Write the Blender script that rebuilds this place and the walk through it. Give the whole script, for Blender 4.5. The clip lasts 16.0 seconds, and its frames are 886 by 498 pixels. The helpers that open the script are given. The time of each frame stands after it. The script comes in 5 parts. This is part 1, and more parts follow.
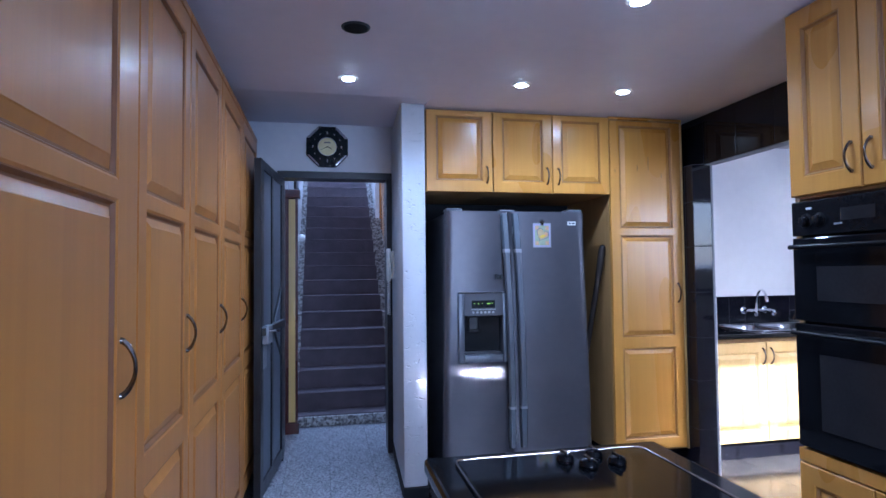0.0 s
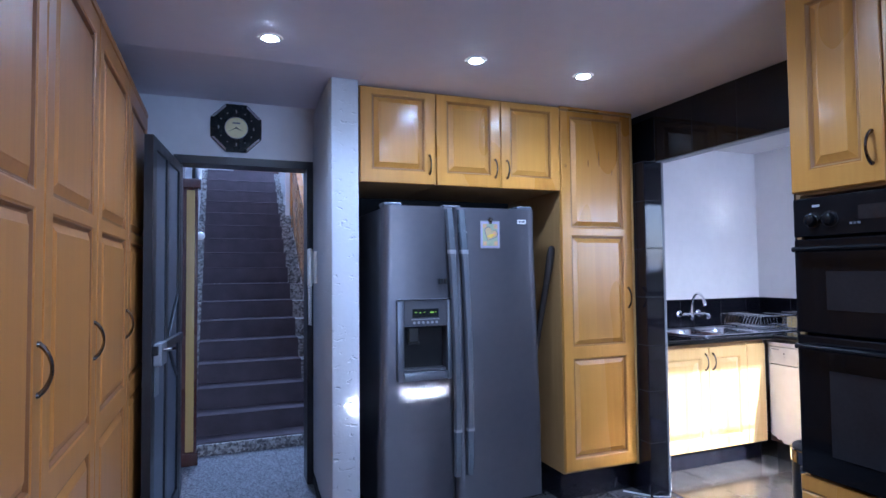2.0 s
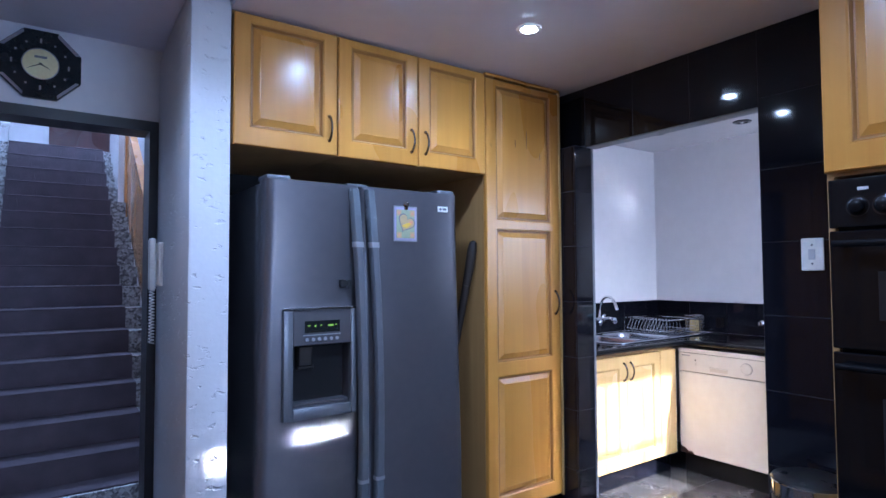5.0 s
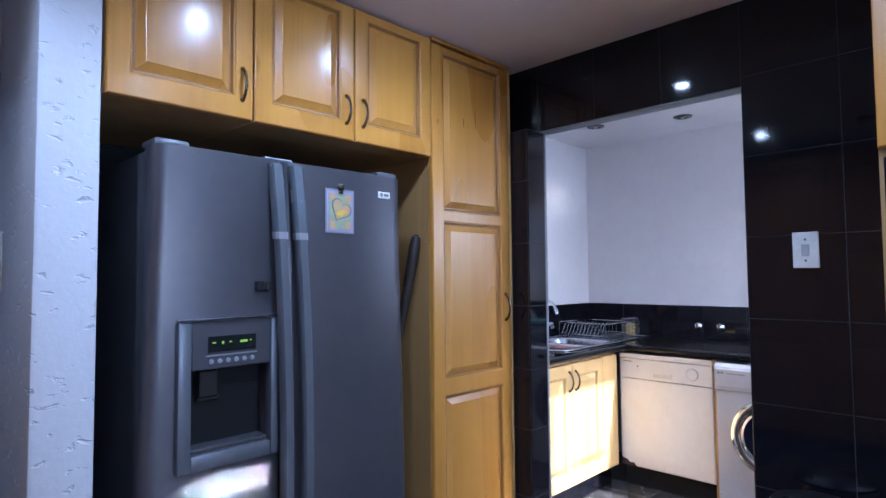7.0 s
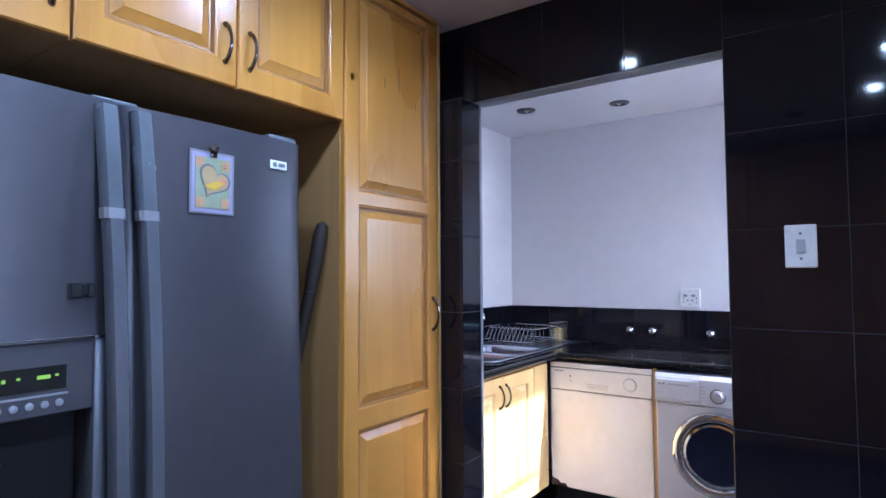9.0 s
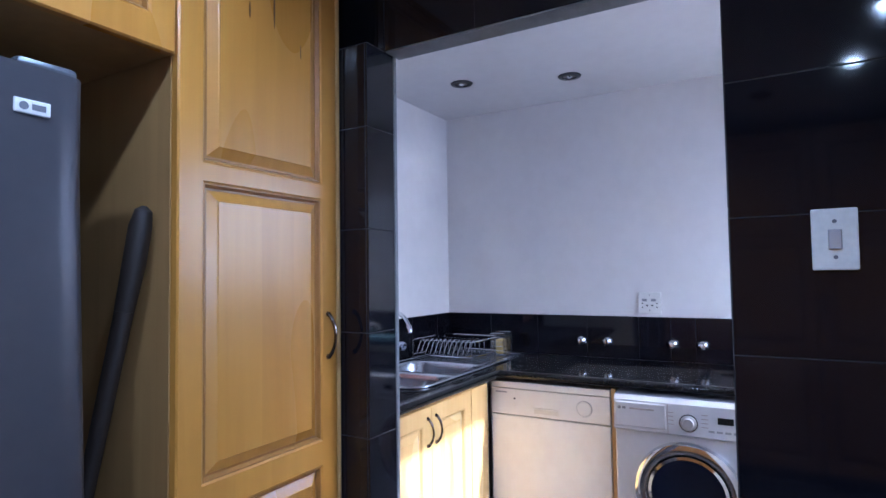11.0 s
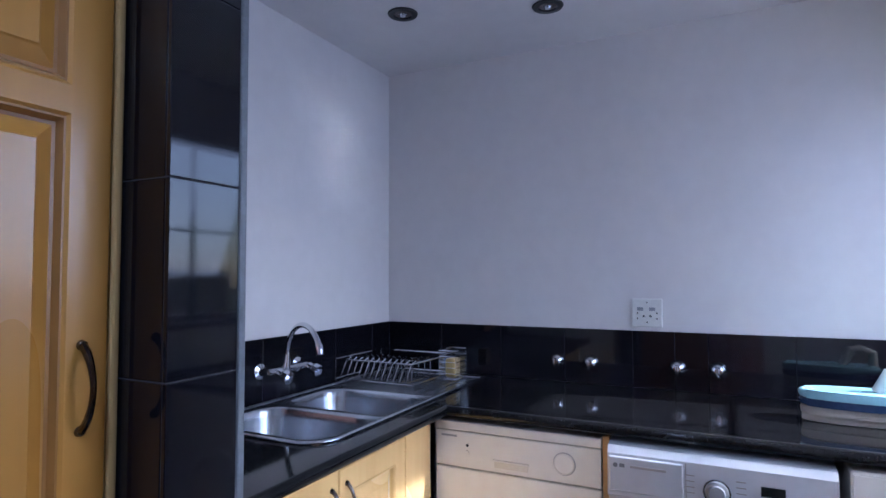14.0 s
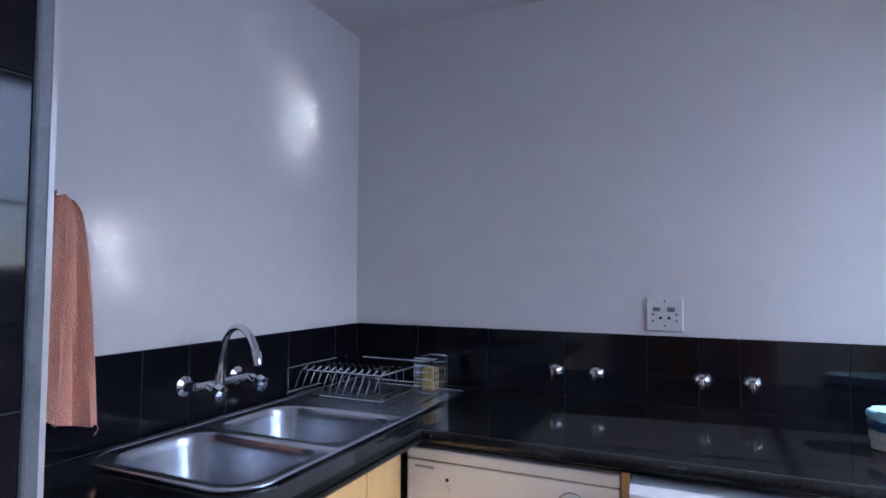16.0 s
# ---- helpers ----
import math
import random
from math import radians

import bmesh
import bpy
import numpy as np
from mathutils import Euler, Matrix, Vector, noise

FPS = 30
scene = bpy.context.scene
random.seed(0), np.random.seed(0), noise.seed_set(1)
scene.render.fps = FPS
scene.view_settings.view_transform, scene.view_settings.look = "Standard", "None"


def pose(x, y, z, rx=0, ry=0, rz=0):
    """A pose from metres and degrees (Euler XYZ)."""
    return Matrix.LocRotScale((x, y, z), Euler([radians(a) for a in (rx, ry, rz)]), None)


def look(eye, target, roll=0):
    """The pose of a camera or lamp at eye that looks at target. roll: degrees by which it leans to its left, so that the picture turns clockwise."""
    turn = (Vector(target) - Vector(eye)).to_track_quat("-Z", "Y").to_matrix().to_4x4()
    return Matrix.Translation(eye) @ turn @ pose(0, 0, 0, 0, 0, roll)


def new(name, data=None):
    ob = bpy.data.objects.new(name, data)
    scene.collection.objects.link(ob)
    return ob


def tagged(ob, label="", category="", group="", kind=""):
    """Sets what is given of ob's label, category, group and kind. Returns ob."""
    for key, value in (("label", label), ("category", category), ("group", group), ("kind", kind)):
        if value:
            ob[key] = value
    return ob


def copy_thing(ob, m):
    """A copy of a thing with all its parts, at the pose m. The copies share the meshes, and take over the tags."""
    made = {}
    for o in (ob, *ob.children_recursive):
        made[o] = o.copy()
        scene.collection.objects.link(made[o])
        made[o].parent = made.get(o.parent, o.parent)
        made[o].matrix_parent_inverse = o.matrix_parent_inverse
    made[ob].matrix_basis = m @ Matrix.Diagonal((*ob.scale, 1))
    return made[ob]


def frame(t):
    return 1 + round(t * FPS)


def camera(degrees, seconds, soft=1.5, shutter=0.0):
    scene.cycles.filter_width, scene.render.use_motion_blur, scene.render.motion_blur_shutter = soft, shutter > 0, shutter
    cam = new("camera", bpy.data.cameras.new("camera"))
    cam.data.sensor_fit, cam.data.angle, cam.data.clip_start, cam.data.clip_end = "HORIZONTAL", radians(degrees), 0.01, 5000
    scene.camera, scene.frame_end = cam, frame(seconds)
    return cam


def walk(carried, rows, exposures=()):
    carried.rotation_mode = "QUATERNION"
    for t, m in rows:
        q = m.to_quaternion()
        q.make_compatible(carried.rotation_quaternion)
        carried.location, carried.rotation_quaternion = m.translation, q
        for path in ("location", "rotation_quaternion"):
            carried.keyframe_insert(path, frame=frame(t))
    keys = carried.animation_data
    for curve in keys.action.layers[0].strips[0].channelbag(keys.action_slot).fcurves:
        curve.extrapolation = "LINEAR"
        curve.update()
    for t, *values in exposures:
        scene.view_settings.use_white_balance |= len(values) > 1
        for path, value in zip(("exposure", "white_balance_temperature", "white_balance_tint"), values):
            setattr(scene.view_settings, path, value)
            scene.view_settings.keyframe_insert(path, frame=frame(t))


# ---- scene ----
cam = camera(75.6, 16.0)
PATH = [
    (0, (0.098, -0.153, 1.358), (0.503, 1.804, 1.437), -0.6),
    (0.5, (0.082, -0.032, 1.354), (0.563, 1.907, 1.433), -0.7),
    (1, (0.066, 0.099, 1.362), (0.628, 2.017, 1.441), -0.7),
    (1.5, (0.05, 0.22, 1.363), (0.689, 2.114, 1.443), -0.6),
    (2, (0.033, 0.349, 1.374), (0.756, 2.212, 1.454), -0.6),
    (2.5, (0.005, 0.452, 1.372), (0.817, 2.278, 1.455), -0.6),
    (3, (0.01, 0.551, 1.372), (0.89, 2.345, 1.453), -0.6),
    (3.5, (0.024, 0.696, 1.36), (0.972, 2.455, 1.447), -0.6),
    (4, (0.062, 0.837, 1.374), (1.073, 2.561, 1.457), -0.5),
    (6.5, (0.214, 1.457, 1.346), (1.582, 2.913, 1.443), -0.4),
    (7, (0.27, 1.567, 1.347), (1.69, 2.972, 1.444), -0.5),
    (7.5, (0.345, 1.676, 1.343), (1.821, 3.023, 1.441), -0.4),
    (8, (0.43, 1.807, 1.349), (1.964, 3.086, 1.445), -0.4),
    (8.5, (0.513, 1.9, 1.35), (2.105, 3.107, 1.444), -0.3),
    (9, (0.618, 1.957, 1.349), (2.251, 3.108, 1.442), -0.3),
    (9.2, (0.67, 1.993, 1.35), (2.325, 3.113, 1.446), -0.4),
    (11.5, (1.302, 2.205, 1.369), (3.045, 3.181, 1.458), -0.7),
    (12, (1.444, 2.242, 1.369), (3.203, 3.191, 1.458), -0.5),
    (12.5, (1.57, 2.269, 1.365), (3.339, 3.198, 1.453), -0.4),
    (13, (1.679, 2.311, 1.355), (3.455, 3.226, 1.448), -0.5),
    (13.5, (1.795, 2.381, 1.358), (3.577, 3.284, 1.451), -0.3),
    (14, (1.905, 2.449, 1.359), (3.694, 3.337, 1.45), -0.2),
    (14.5, (1.999, 2.506, 1.343), (3.797, 3.376, 1.438), -0.0),
    (15, (2.105, 2.562, 1.342), (3.908, 3.421, 1.443), -0.0),
    (15.5, (2.21, 2.598, 1.338), (4.021, 3.443, 1.433), 0.2),
    (16, (2.286, 2.618, 1.325), (4.102, 3.449, 1.423), 0.2),
]
walk(cam, [(t, look(eye, target, roll)) for t, eye, target, roll in PATH],
     exposures=[(0, 1.97, 5170, 15), (4, 1.95, 5160, 15), (7, 1.82, 5330, 15), (9, 1.97, 5320, 15), (11.5, 1.62, 5230, 15),
                (12.5, 1.42, 5220, 15), (14, 1.18, 5190, 15), (15, 1.2, 5320, 15), (16, 1.02, 5360, 15)])

# ---- world, sun and lamps ----
world = bpy.data.worlds.new("world")
scene.world = world
world.use_nodes = True
wn = world.node_tree
sky = wn.nodes.new("ShaderNodeTexSky")
sky.sky_type = "NISHITA"
sky.sun_disc = False
SUN_DIR = Vector((-0.12, 1.0, -0.68)).normalized()
sky.sun_elevation = math.asin(-SUN_DIR.z)
sky.sun_rotation = math.atan2(-SUN_DIR.x, -SUN_DIR.y)
wn.links.new(sky.outputs[0], wn.nodes["Background"].inputs[0])
wn.nodes["Background"].inputs[1].default_value = 0.15

sun_data = bpy.data.lights.new("sun", "SUN")
sun_data.energy, sun_data.angle, sun_data.color = 5.0, radians(1.0), (1.0, 0.95, 0.87)
sun = new("sun", sun_data)
sun.matrix_world = look(Vector((3, 0, 5)), Vector((3, 0, 5)) + SUN_DIR)


def area_lamp(name, eye, target, sx, sy, watts, colour):
    d = bpy.data.lights.new(name, "AREA")
    d.shape, d.size, d.size_y, d.energy, d.color = "RECTANGLE", sx, sy, watts, colour
    ob = new(name, d)
    ob.matrix_world = look(Vector(eye), Vector(target))
    return ob


DAY = (0.50, 0.68, 1.0)
scullery_day = area_lamp("scullery_window_daylight", (3.55, 1.40, 1.68), (3.42, 2.6, 1.15), 1.3, 0.7, 3.6, (0.66, 0.745, 1.0))
scullery_day.data.spread = radians(150)
area_lamp("kitchen_window_daylight", (1.2, -2.5, 1.55), (1.7, 2.2, 2.05), 1.7, 1.0, 18, DAY)
# two added fill lamps brighten stairs and hall; no window is built there
area_lamp("stair_fill", (0.5, 8.2, 4.9), (0.1, 6.9, 1.8), 0.8, 0.8, 50, DAY)
area_lamp("hall_fill", (1.9, 5.6, 2.2), (0.4, 5.6, 1.2), 0.8, 1.0, 4, DAY)

# added lamps: narrow beams standing in for reflected sun patches on fridge, pier and wall
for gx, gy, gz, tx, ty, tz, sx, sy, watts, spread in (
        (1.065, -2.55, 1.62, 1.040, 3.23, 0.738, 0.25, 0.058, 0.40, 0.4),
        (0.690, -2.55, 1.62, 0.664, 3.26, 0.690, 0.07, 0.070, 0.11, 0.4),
        (4.060, 1.52, 1.80, 4.030, 3.97, 1.905, 0.045, 0.13, 0.028, 1.4),
        (4.075, 1.52, 1.88, 4.048, 3.97, 2.000, 0.022, 0.10, 0.013, 1.2),
        (4.040, 1.52, 1.74, 3.992, 3.97, 1.850, 0.030, 0.07, 0.010, 1.6),
        (4.040, 1.52, 1.70, 3.930, 3.97, 1.900, 0.160, 0.36, 0.034, 3.5),
        (3.760, 1.52, 1.90, 3.722, 3.97, 2.120, 0.018, 0.16, 0.009, 1.3),
        (3.330, 1.52, 1.60, 3.262, 3.97, 1.385, 0.130, 0.18, 0.032, 2.2)):
    glint = area_lamp("added_glint", (gx, gy, gz), (tx, ty, tz), sx, sy, watts, (1.0, 0.97, 0.93))
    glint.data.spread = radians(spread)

DOWNLIGHTS = [(0.22, 2.82), (1.147, 2.765), (1.757, 2.778), (1.26, 1.76), (0.60, 1.80), (1.3, 0.3)]
for lx, ly in DOWNLIGHTS:
    d = bpy.data.lights.new("downlight_beam", "SPOT")
    d.energy, d.color, d.spot_size, d.spot_blend, d.shadow_soft_size = 8.5, (0.60, 0.75, 1.0), radians(148), 0.7, 0.03
    ob = new("downlight_beam", d)
    ob.matrix_world = look(Vector((lx, ly, 2.345)), Vector((lx, ly + 0.001, 0)))


# ---- materials ----
def nodes_of(name):
    m = bpy.data.materials.new(name)
    m.use_nodes = True
    return m, m.node_tree, m.node_tree.nodes["Principled BSDF"]


def mat(name, a, b=None, scale=6.0, stretch=(1, 1, 1), rough=0.5, rvar=0.08, metal=0.0, bump=0.0, bscale=60.0, coat=0.0, spec=0.5, detail=6.0, fine=None, per_object=0.0):
    """Two-tone procedural surface: broad variation, fine grain, roughness variation and relief."""
    m, t, p = nodes_of(name)
    L = t.links.new
    N = t.nodes.new
    b = b or tuple(c * 0.85 for c in a)
    tc = N("ShaderNodeTexCoord")
    mp = N("ShaderNodeMapping")
    mp.inputs["Scale"].default_value = stretch
    L(tc.outputs["Object"], mp.inputs[0])
    vec = mp.outputs[0]
    if per_object:
        oi = N("ShaderNodeObjectInfo")
        ad = N("ShaderNodeVectorMath")
        ad.operation = "ADD"
        sc = N("ShaderNodeMath")
        sc.operation = "MULTIPLY"
        sc.inputs[1].default_value = 37.0
        L(oi.outputs["Random"], sc.inputs[0])
        L(vec, ad.inputs[0])
        L(sc.outputs[0], ad.inputs[1])
        vec = ad.outputs[0]
    n1 = N("ShaderNodeTexNoise")
    n1.inputs["Scale"].default_value, n1.inputs["Detail"].default_value = scale, detail
    L(vec, n1.inputs[0])
    n2 = N("ShaderNodeTexNoise")
    n2.inputs["Scale"].default_value, n2.inputs["Detail"].default_value = fine or scale * 9, 4
    L(vec, n2.inputs[0])
    mx = N("ShaderNodeMath")
    mx.operation = "MULTIPLY_ADD"
    mx.inputs[1].default_value = 0.4
    L(n2.outputs[0], mx.inputs[0])
    mul = N("ShaderNodeMath")
    mul.operation = "MULTIPLY"
    mul.inputs[1].default_value = 0.6
    L(n1.outputs[0], mul.inputs[0])
    L(mul.outputs[0], mx.inputs[2])
    r = N("ShaderNodeValToRGB")
    r.color_ramp.elements[0].position, r.color_ramp.elements[1].position = 0.36, 0.64
    r.color_ramp.elements[0].color, r.color_ramp.elements[1].color = (*b, 1), (*a, 1)
    L(mx.outputs[0], r.inputs[0])
    L(r.outputs[0], p.inputs["Base Color"])
    rr = N("ShaderNodeMapRange")
    rr.inputs[3].default_value, rr.inputs[4].default_value = max(0.02, rough - rvar), rough + rvar
    L(n1.outputs[0], rr.inputs[0])
    L(rr.outputs[0], p.inputs["Roughness"])
    p.inputs["Metallic"].default_value = metal
    p.inputs["Specular IOR Level"].default_value = spec
    p.inputs["Coat Weight"].default_value = coat
    p.inputs["Coat Roughness"].default_value = 0.12
    if bump:
        n3 = N("ShaderNodeTexNoise")
        n3.inputs["Scale"].default_value, n3.inputs["Detail"].default_value = bscale, 5
        L(vec, n3.inputs[0])
        bp = N("ShaderNodeBump")
        bp.inputs["Strength"].default_value, bp.inputs["Distance"].default_value = bump, 0.004
        L(n3.outputs[0], bp.inputs["Height"])
        L(bp.outputs[0], p.inputs["Normal"])
    return m


def wood(name, light, dark, rough=0.24, coat=0.5, boards=0.11):
    """Varnished wood: glued boards of slightly different tone, long streaks of grain and darker knots."""
    m, t, p = nodes_of(name)
    L, N = t.links.new, t.nodes.new
    tc, oi = N("ShaderNodeTexCoord"), N("ShaderNodeObjectInfo")
    off = N("ShaderNodeVectorMath")
    off.operation = "MULTIPLY_ADD"
    L(oi.outputs["Random"], off.inputs[0])
    off.inputs[1].default_value = (3.1, 4.7, 7.9)
    L(tc.outputs["Object"], off.inputs[2])
    mp = N("ShaderNodeMapping")
    mp.inputs["Scale"].default_value = (26, 26, 1.3)
    L(off.outputs[0], mp.inputs[0])
    grain = N("ShaderNodeTexNoise")
    grain.inputs["Scale"].default_value, grain.inputs["Detail"].default_value, grain.inputs["Distortion"].default_value = 1.0, 7, 0.6
    L(mp.outputs[0], grain.inputs[0])
    mp2 = N("ShaderNodeMapping")
    mp2.inputs["Scale"].default_value = (3, 3, 1.1)
    L(off.outputs[0], mp2.inputs[0])
    broad = N("ShaderNodeTexNoise")
    broad.inputs["Scale"].default_value, broad.inputs["Detail"].default_value = 1.0, 1.0
    L(mp2.outputs[0], broad.inputs[0])
    sep = N("ShaderNodeSeparateXYZ")
    L(off.outputs[0], sep.inputs[0])
    sm = N("ShaderNodeMath")
    L(sep.outputs[0], sm.inputs[0])
    L(sep.outputs[1], sm.inputs[1])
    dv = N("ShaderNodeMath")
    dv.operation = "DIVIDE"
    dv.inputs[1].default_value = boards
    L(sm.outputs[0], dv.inputs[0])
    fl = N("ShaderNodeMath")
    fl.operation = "FLOOR"
    L(dv.outputs[0], fl.inputs[0])
    wnz = N("ShaderNodeTexWhiteNoise")
    wnz.noise_dimensions = "1D"
    L(fl.outputs[0], wnz.inputs["W"])
    a1 = N("ShaderNodeMath")
    a1.operation = "MULTIPLY_ADD"
    a1.inputs[1].default_value = 0.28
    L(grain.outputs[0], a1.inputs[0])
    a2 = N("ShaderNodeMath")
    a2.operation = "MULTIPLY_ADD"
    a2.inputs[1].default_value = 0.30
    L(broad.outputs[0], a2.inputs[0])
    a3 = N("ShaderNodeMath")
    a3.operation = "MULTIPLY"
    a3.inputs[1].default_value = 0.07
    L(wnz.outputs[0], a3.inputs[0])
    L(a3.outputs[0], a2.inputs[2])
    L(a2.outputs[0], a1.inputs[2])
    r = N("ShaderNodeValToRGB")
    e = r.color_ramp.elements
    e[0].position, e[0].color = 0.14, (*dark, 1)
    e[1].position, e[1].color = 0.50, (*light, 1)
    L(a1.outputs[0], r.inputs[0])
    L(r.outputs[0], p.inputs["Base Color"])
    rr = N("ShaderNodeMapRange")
    rr.inputs[3].default_value, rr.inputs[4].default_value = rough - 0.06, rough + 0.1
    L(broad.outputs[0], rr.inputs[0])
    L(rr.outputs[0], p.inputs["Roughness"])
    p.inputs["Coat Weight"].default_value, p.inputs["Coat Roughness"].default_value = coat, 0.14
    bp = N("ShaderNodeBump")
    bp.inputs["Strength"].default_value, bp.inputs["Distance"].default_value = 0.12, 0.001
    L(grain.outputs[0], bp.inputs["Height"])
    L(bp.outputs[0], p.inputs["Normal"])
    return m


def glow(name, colour, strength):
    m, t, p = nodes_of(name)
    p.inputs["Base Color"].default_value = (0.8, 0.8, 0.8, 1)
    p.inputs["Emission Color"].default_value = (*colour, 1)
    p.inputs["Emission Strength"].default_value = strength
    return m


def glass(name, tint=(0.9, 0.95, 1.0), rough=0.02):
    m, t, p = nodes_of(name)
    p.inputs["Base Color"].default_value = (*tint, 1)
    p.inputs["Transmission Weight"].default_value = 1.0
    p.inputs["Roughness"].default_value = rough
    p.inputs["IOR"].default_value = 1.45
    return m


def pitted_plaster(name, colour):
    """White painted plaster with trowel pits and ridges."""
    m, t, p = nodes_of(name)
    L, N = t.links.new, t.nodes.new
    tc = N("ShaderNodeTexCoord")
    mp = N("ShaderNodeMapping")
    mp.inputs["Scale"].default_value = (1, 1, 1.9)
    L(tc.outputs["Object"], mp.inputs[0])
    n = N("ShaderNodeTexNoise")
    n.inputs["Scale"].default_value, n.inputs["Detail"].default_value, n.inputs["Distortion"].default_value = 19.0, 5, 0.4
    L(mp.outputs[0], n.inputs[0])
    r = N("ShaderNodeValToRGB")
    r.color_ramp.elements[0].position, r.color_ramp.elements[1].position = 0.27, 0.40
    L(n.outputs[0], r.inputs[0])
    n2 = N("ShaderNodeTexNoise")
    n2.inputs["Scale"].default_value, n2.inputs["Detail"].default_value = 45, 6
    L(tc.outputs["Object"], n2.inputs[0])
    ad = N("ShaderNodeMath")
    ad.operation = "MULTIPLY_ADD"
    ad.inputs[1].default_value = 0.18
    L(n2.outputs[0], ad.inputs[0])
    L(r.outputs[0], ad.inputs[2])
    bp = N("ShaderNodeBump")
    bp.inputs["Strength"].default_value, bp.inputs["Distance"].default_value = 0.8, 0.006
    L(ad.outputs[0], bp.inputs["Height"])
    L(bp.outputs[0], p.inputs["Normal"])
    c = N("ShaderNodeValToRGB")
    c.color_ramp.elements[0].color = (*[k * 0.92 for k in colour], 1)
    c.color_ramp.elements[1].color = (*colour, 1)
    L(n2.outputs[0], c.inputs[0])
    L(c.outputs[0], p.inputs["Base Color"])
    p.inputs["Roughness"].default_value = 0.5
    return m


def speckled(name, base, dark, light, scale=90, rough=0.2):
    """Granite: three-tone crystals."""
    m, t, p = nodes_of(name)
    L, N = t.links.new, t.nodes.new
    tc = N("ShaderNodeTexCoord")
    v = N("ShaderNodeTexVoronoi")
    v.inputs["Scale"].default_value = scale
    L(tc.outputs["Object"], v.inputs[0])
    n = N("ShaderNodeTexNoise")
    n.inputs["Scale"].default_value, n.inputs["Detail"].default_value = scale * 0.5, 8
    L(tc.outputs["Object"], n.inputs[0])
    s = N("ShaderNodeSeparateColor")
    L(v.outputs["Color"], s.inputs[0])
    a = N("ShaderNodeMath")
    a.operation = "MULTIPLY_ADD"
    a.inputs[1].default_value = 0.5
    L(s.outputs[0], a.inputs[0])
    h = N("ShaderNodeMath")
    h.operation = "MULTIPLY"
    h.inputs[1].default_value = 0.5
    L(n.outputs[0], h.inputs[0])
    L(h.outputs[0], a.inputs[2])
    r = N("ShaderNodeValToRGB")
    e = r.color_ramp.elements
    e[0].position, e[0].color = 0.3, (*dark, 1)
    e[1].position, e[1].color = 0.68, (*light, 1)
    k = e.new(0.48)
    k.color = (*base, 1)
    L(a.outputs[0], r.inputs[0])
    L(r.outputs[0], p.inputs["Base Color"])
    p.inputs["Roughness"].default_value = rough
    return m


WOOD = wood("golden_varnished_wood", (0.57, 0.277, 0.050), (0.38, 0.158, 0.025), rough=0.27, coat=0.25)
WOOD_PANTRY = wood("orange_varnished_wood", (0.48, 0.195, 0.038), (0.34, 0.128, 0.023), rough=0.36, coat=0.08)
WOOD_SIDE = wood("side_wood", (0.44, 0.26, 0.10), (0.28, 0.15, 0.05), rough=0.42, coat=0.1)
WOOD_RED = wood("red_stained_wood", (0.10, 0.022, 0.014), (0.05, 0.011, 0.008))
WOOD_ORANGE = wood("orange_balustrade_wood", (0.55, 0.24, 0.07), (0.38, 0.15, 0.04))
BLACK_TILE = mat("glossy_black_tile", (0.008, 0.008, 0.012), (0.005, 0.005, 0.008), 9, rough=0.06, rvar=0.015, spec=0.38, per_object=1)
GROUT_DARK = mat("dark_grout", (0.055, 0.052, 0.055), (0.035, 0.033, 0.036), 30, rough=0.8, bump=0.2)
GROUT_LIGHT = mat("grey_grout", (0.22, 0.22, 0.23), (0.14, 0.14, 0.15), 30, rough=0.8, bump=0.2)
BLACK_STONE = mat("polished_black_granite", (0.009, 0.009, 0.010), (0.006, 0.006, 0.007), 120, rough=0.07, rvar=0.002, fine=400, spec=0.26)
CEILING = mat("ceiling_paint", (0.78, 0.75, 0.84), (0.74, 0.71, 0.80), 1.4, rough=0.55, bump=0.06, bscale=40)
WHITE_WALL = mat("white_semi_gloss_wall", (0.79, 0.76, 0.75), (0.74, 0.71, 0.70), 1.8, rough=0.13, rvar=0.03, bump=0.02, bscale=7)
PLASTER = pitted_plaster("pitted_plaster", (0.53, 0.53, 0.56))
SMOOTH_PLASTER = mat("smooth_plaster", (0.74, 0.73, 0.75), (0.68, 0.67, 0.70), 2.2, rough=0.5, bump=0.25, bscale=16)
FLOOR_DARK = mat("dark_slate_tile", (0.085, 0.078, 0.076), (0.05, 0.046, 0.046), 5, rough=0.17, rvar=0.07, bump=0.08, bscale=22, per_object=1)
HALL_TILE = speckled("grey_granite_tile", (0.25, 0.25, 0.265), (0.13, 0.127, 0.138), (0.35, 0.35, 0.365), 130, 0.22)
STAIR_GRANITE = speckled("stair_granite", (0.24, 0.22, 0.21), (0.08, 0.07, 0.07), (0.42, 0.40, 0.38), 55, 0.35)
CARPET = mat("grey_purple_carpet", (0.115, 0.092, 0.102), (0.083, 0.066, 0.075), 7, rough=0.95, fine=260, bump=0.8, bscale=320, spec=0.1)
STEEL = mat("fridge_grey_metal_paint", (0.098, 0.095, 0.108), (0.088, 0.085, 0.098), 3, rough=0.34, rvar=0.03, metal=0.55, bump=0.02, bscale=700)
STEEL_SIDE = mat("fridge_dark_side", (0.10, 0.10, 0.115), None, 6, rough=0.45, metal=0.2, bump=0.1, bscale=300)
FRIDGE_TRIM = mat("fridge_trim_grey", (0.125, 0.132, 0.150), (0.112, 0.118, 0.135), 8, rough=0.36, metal=0.35)
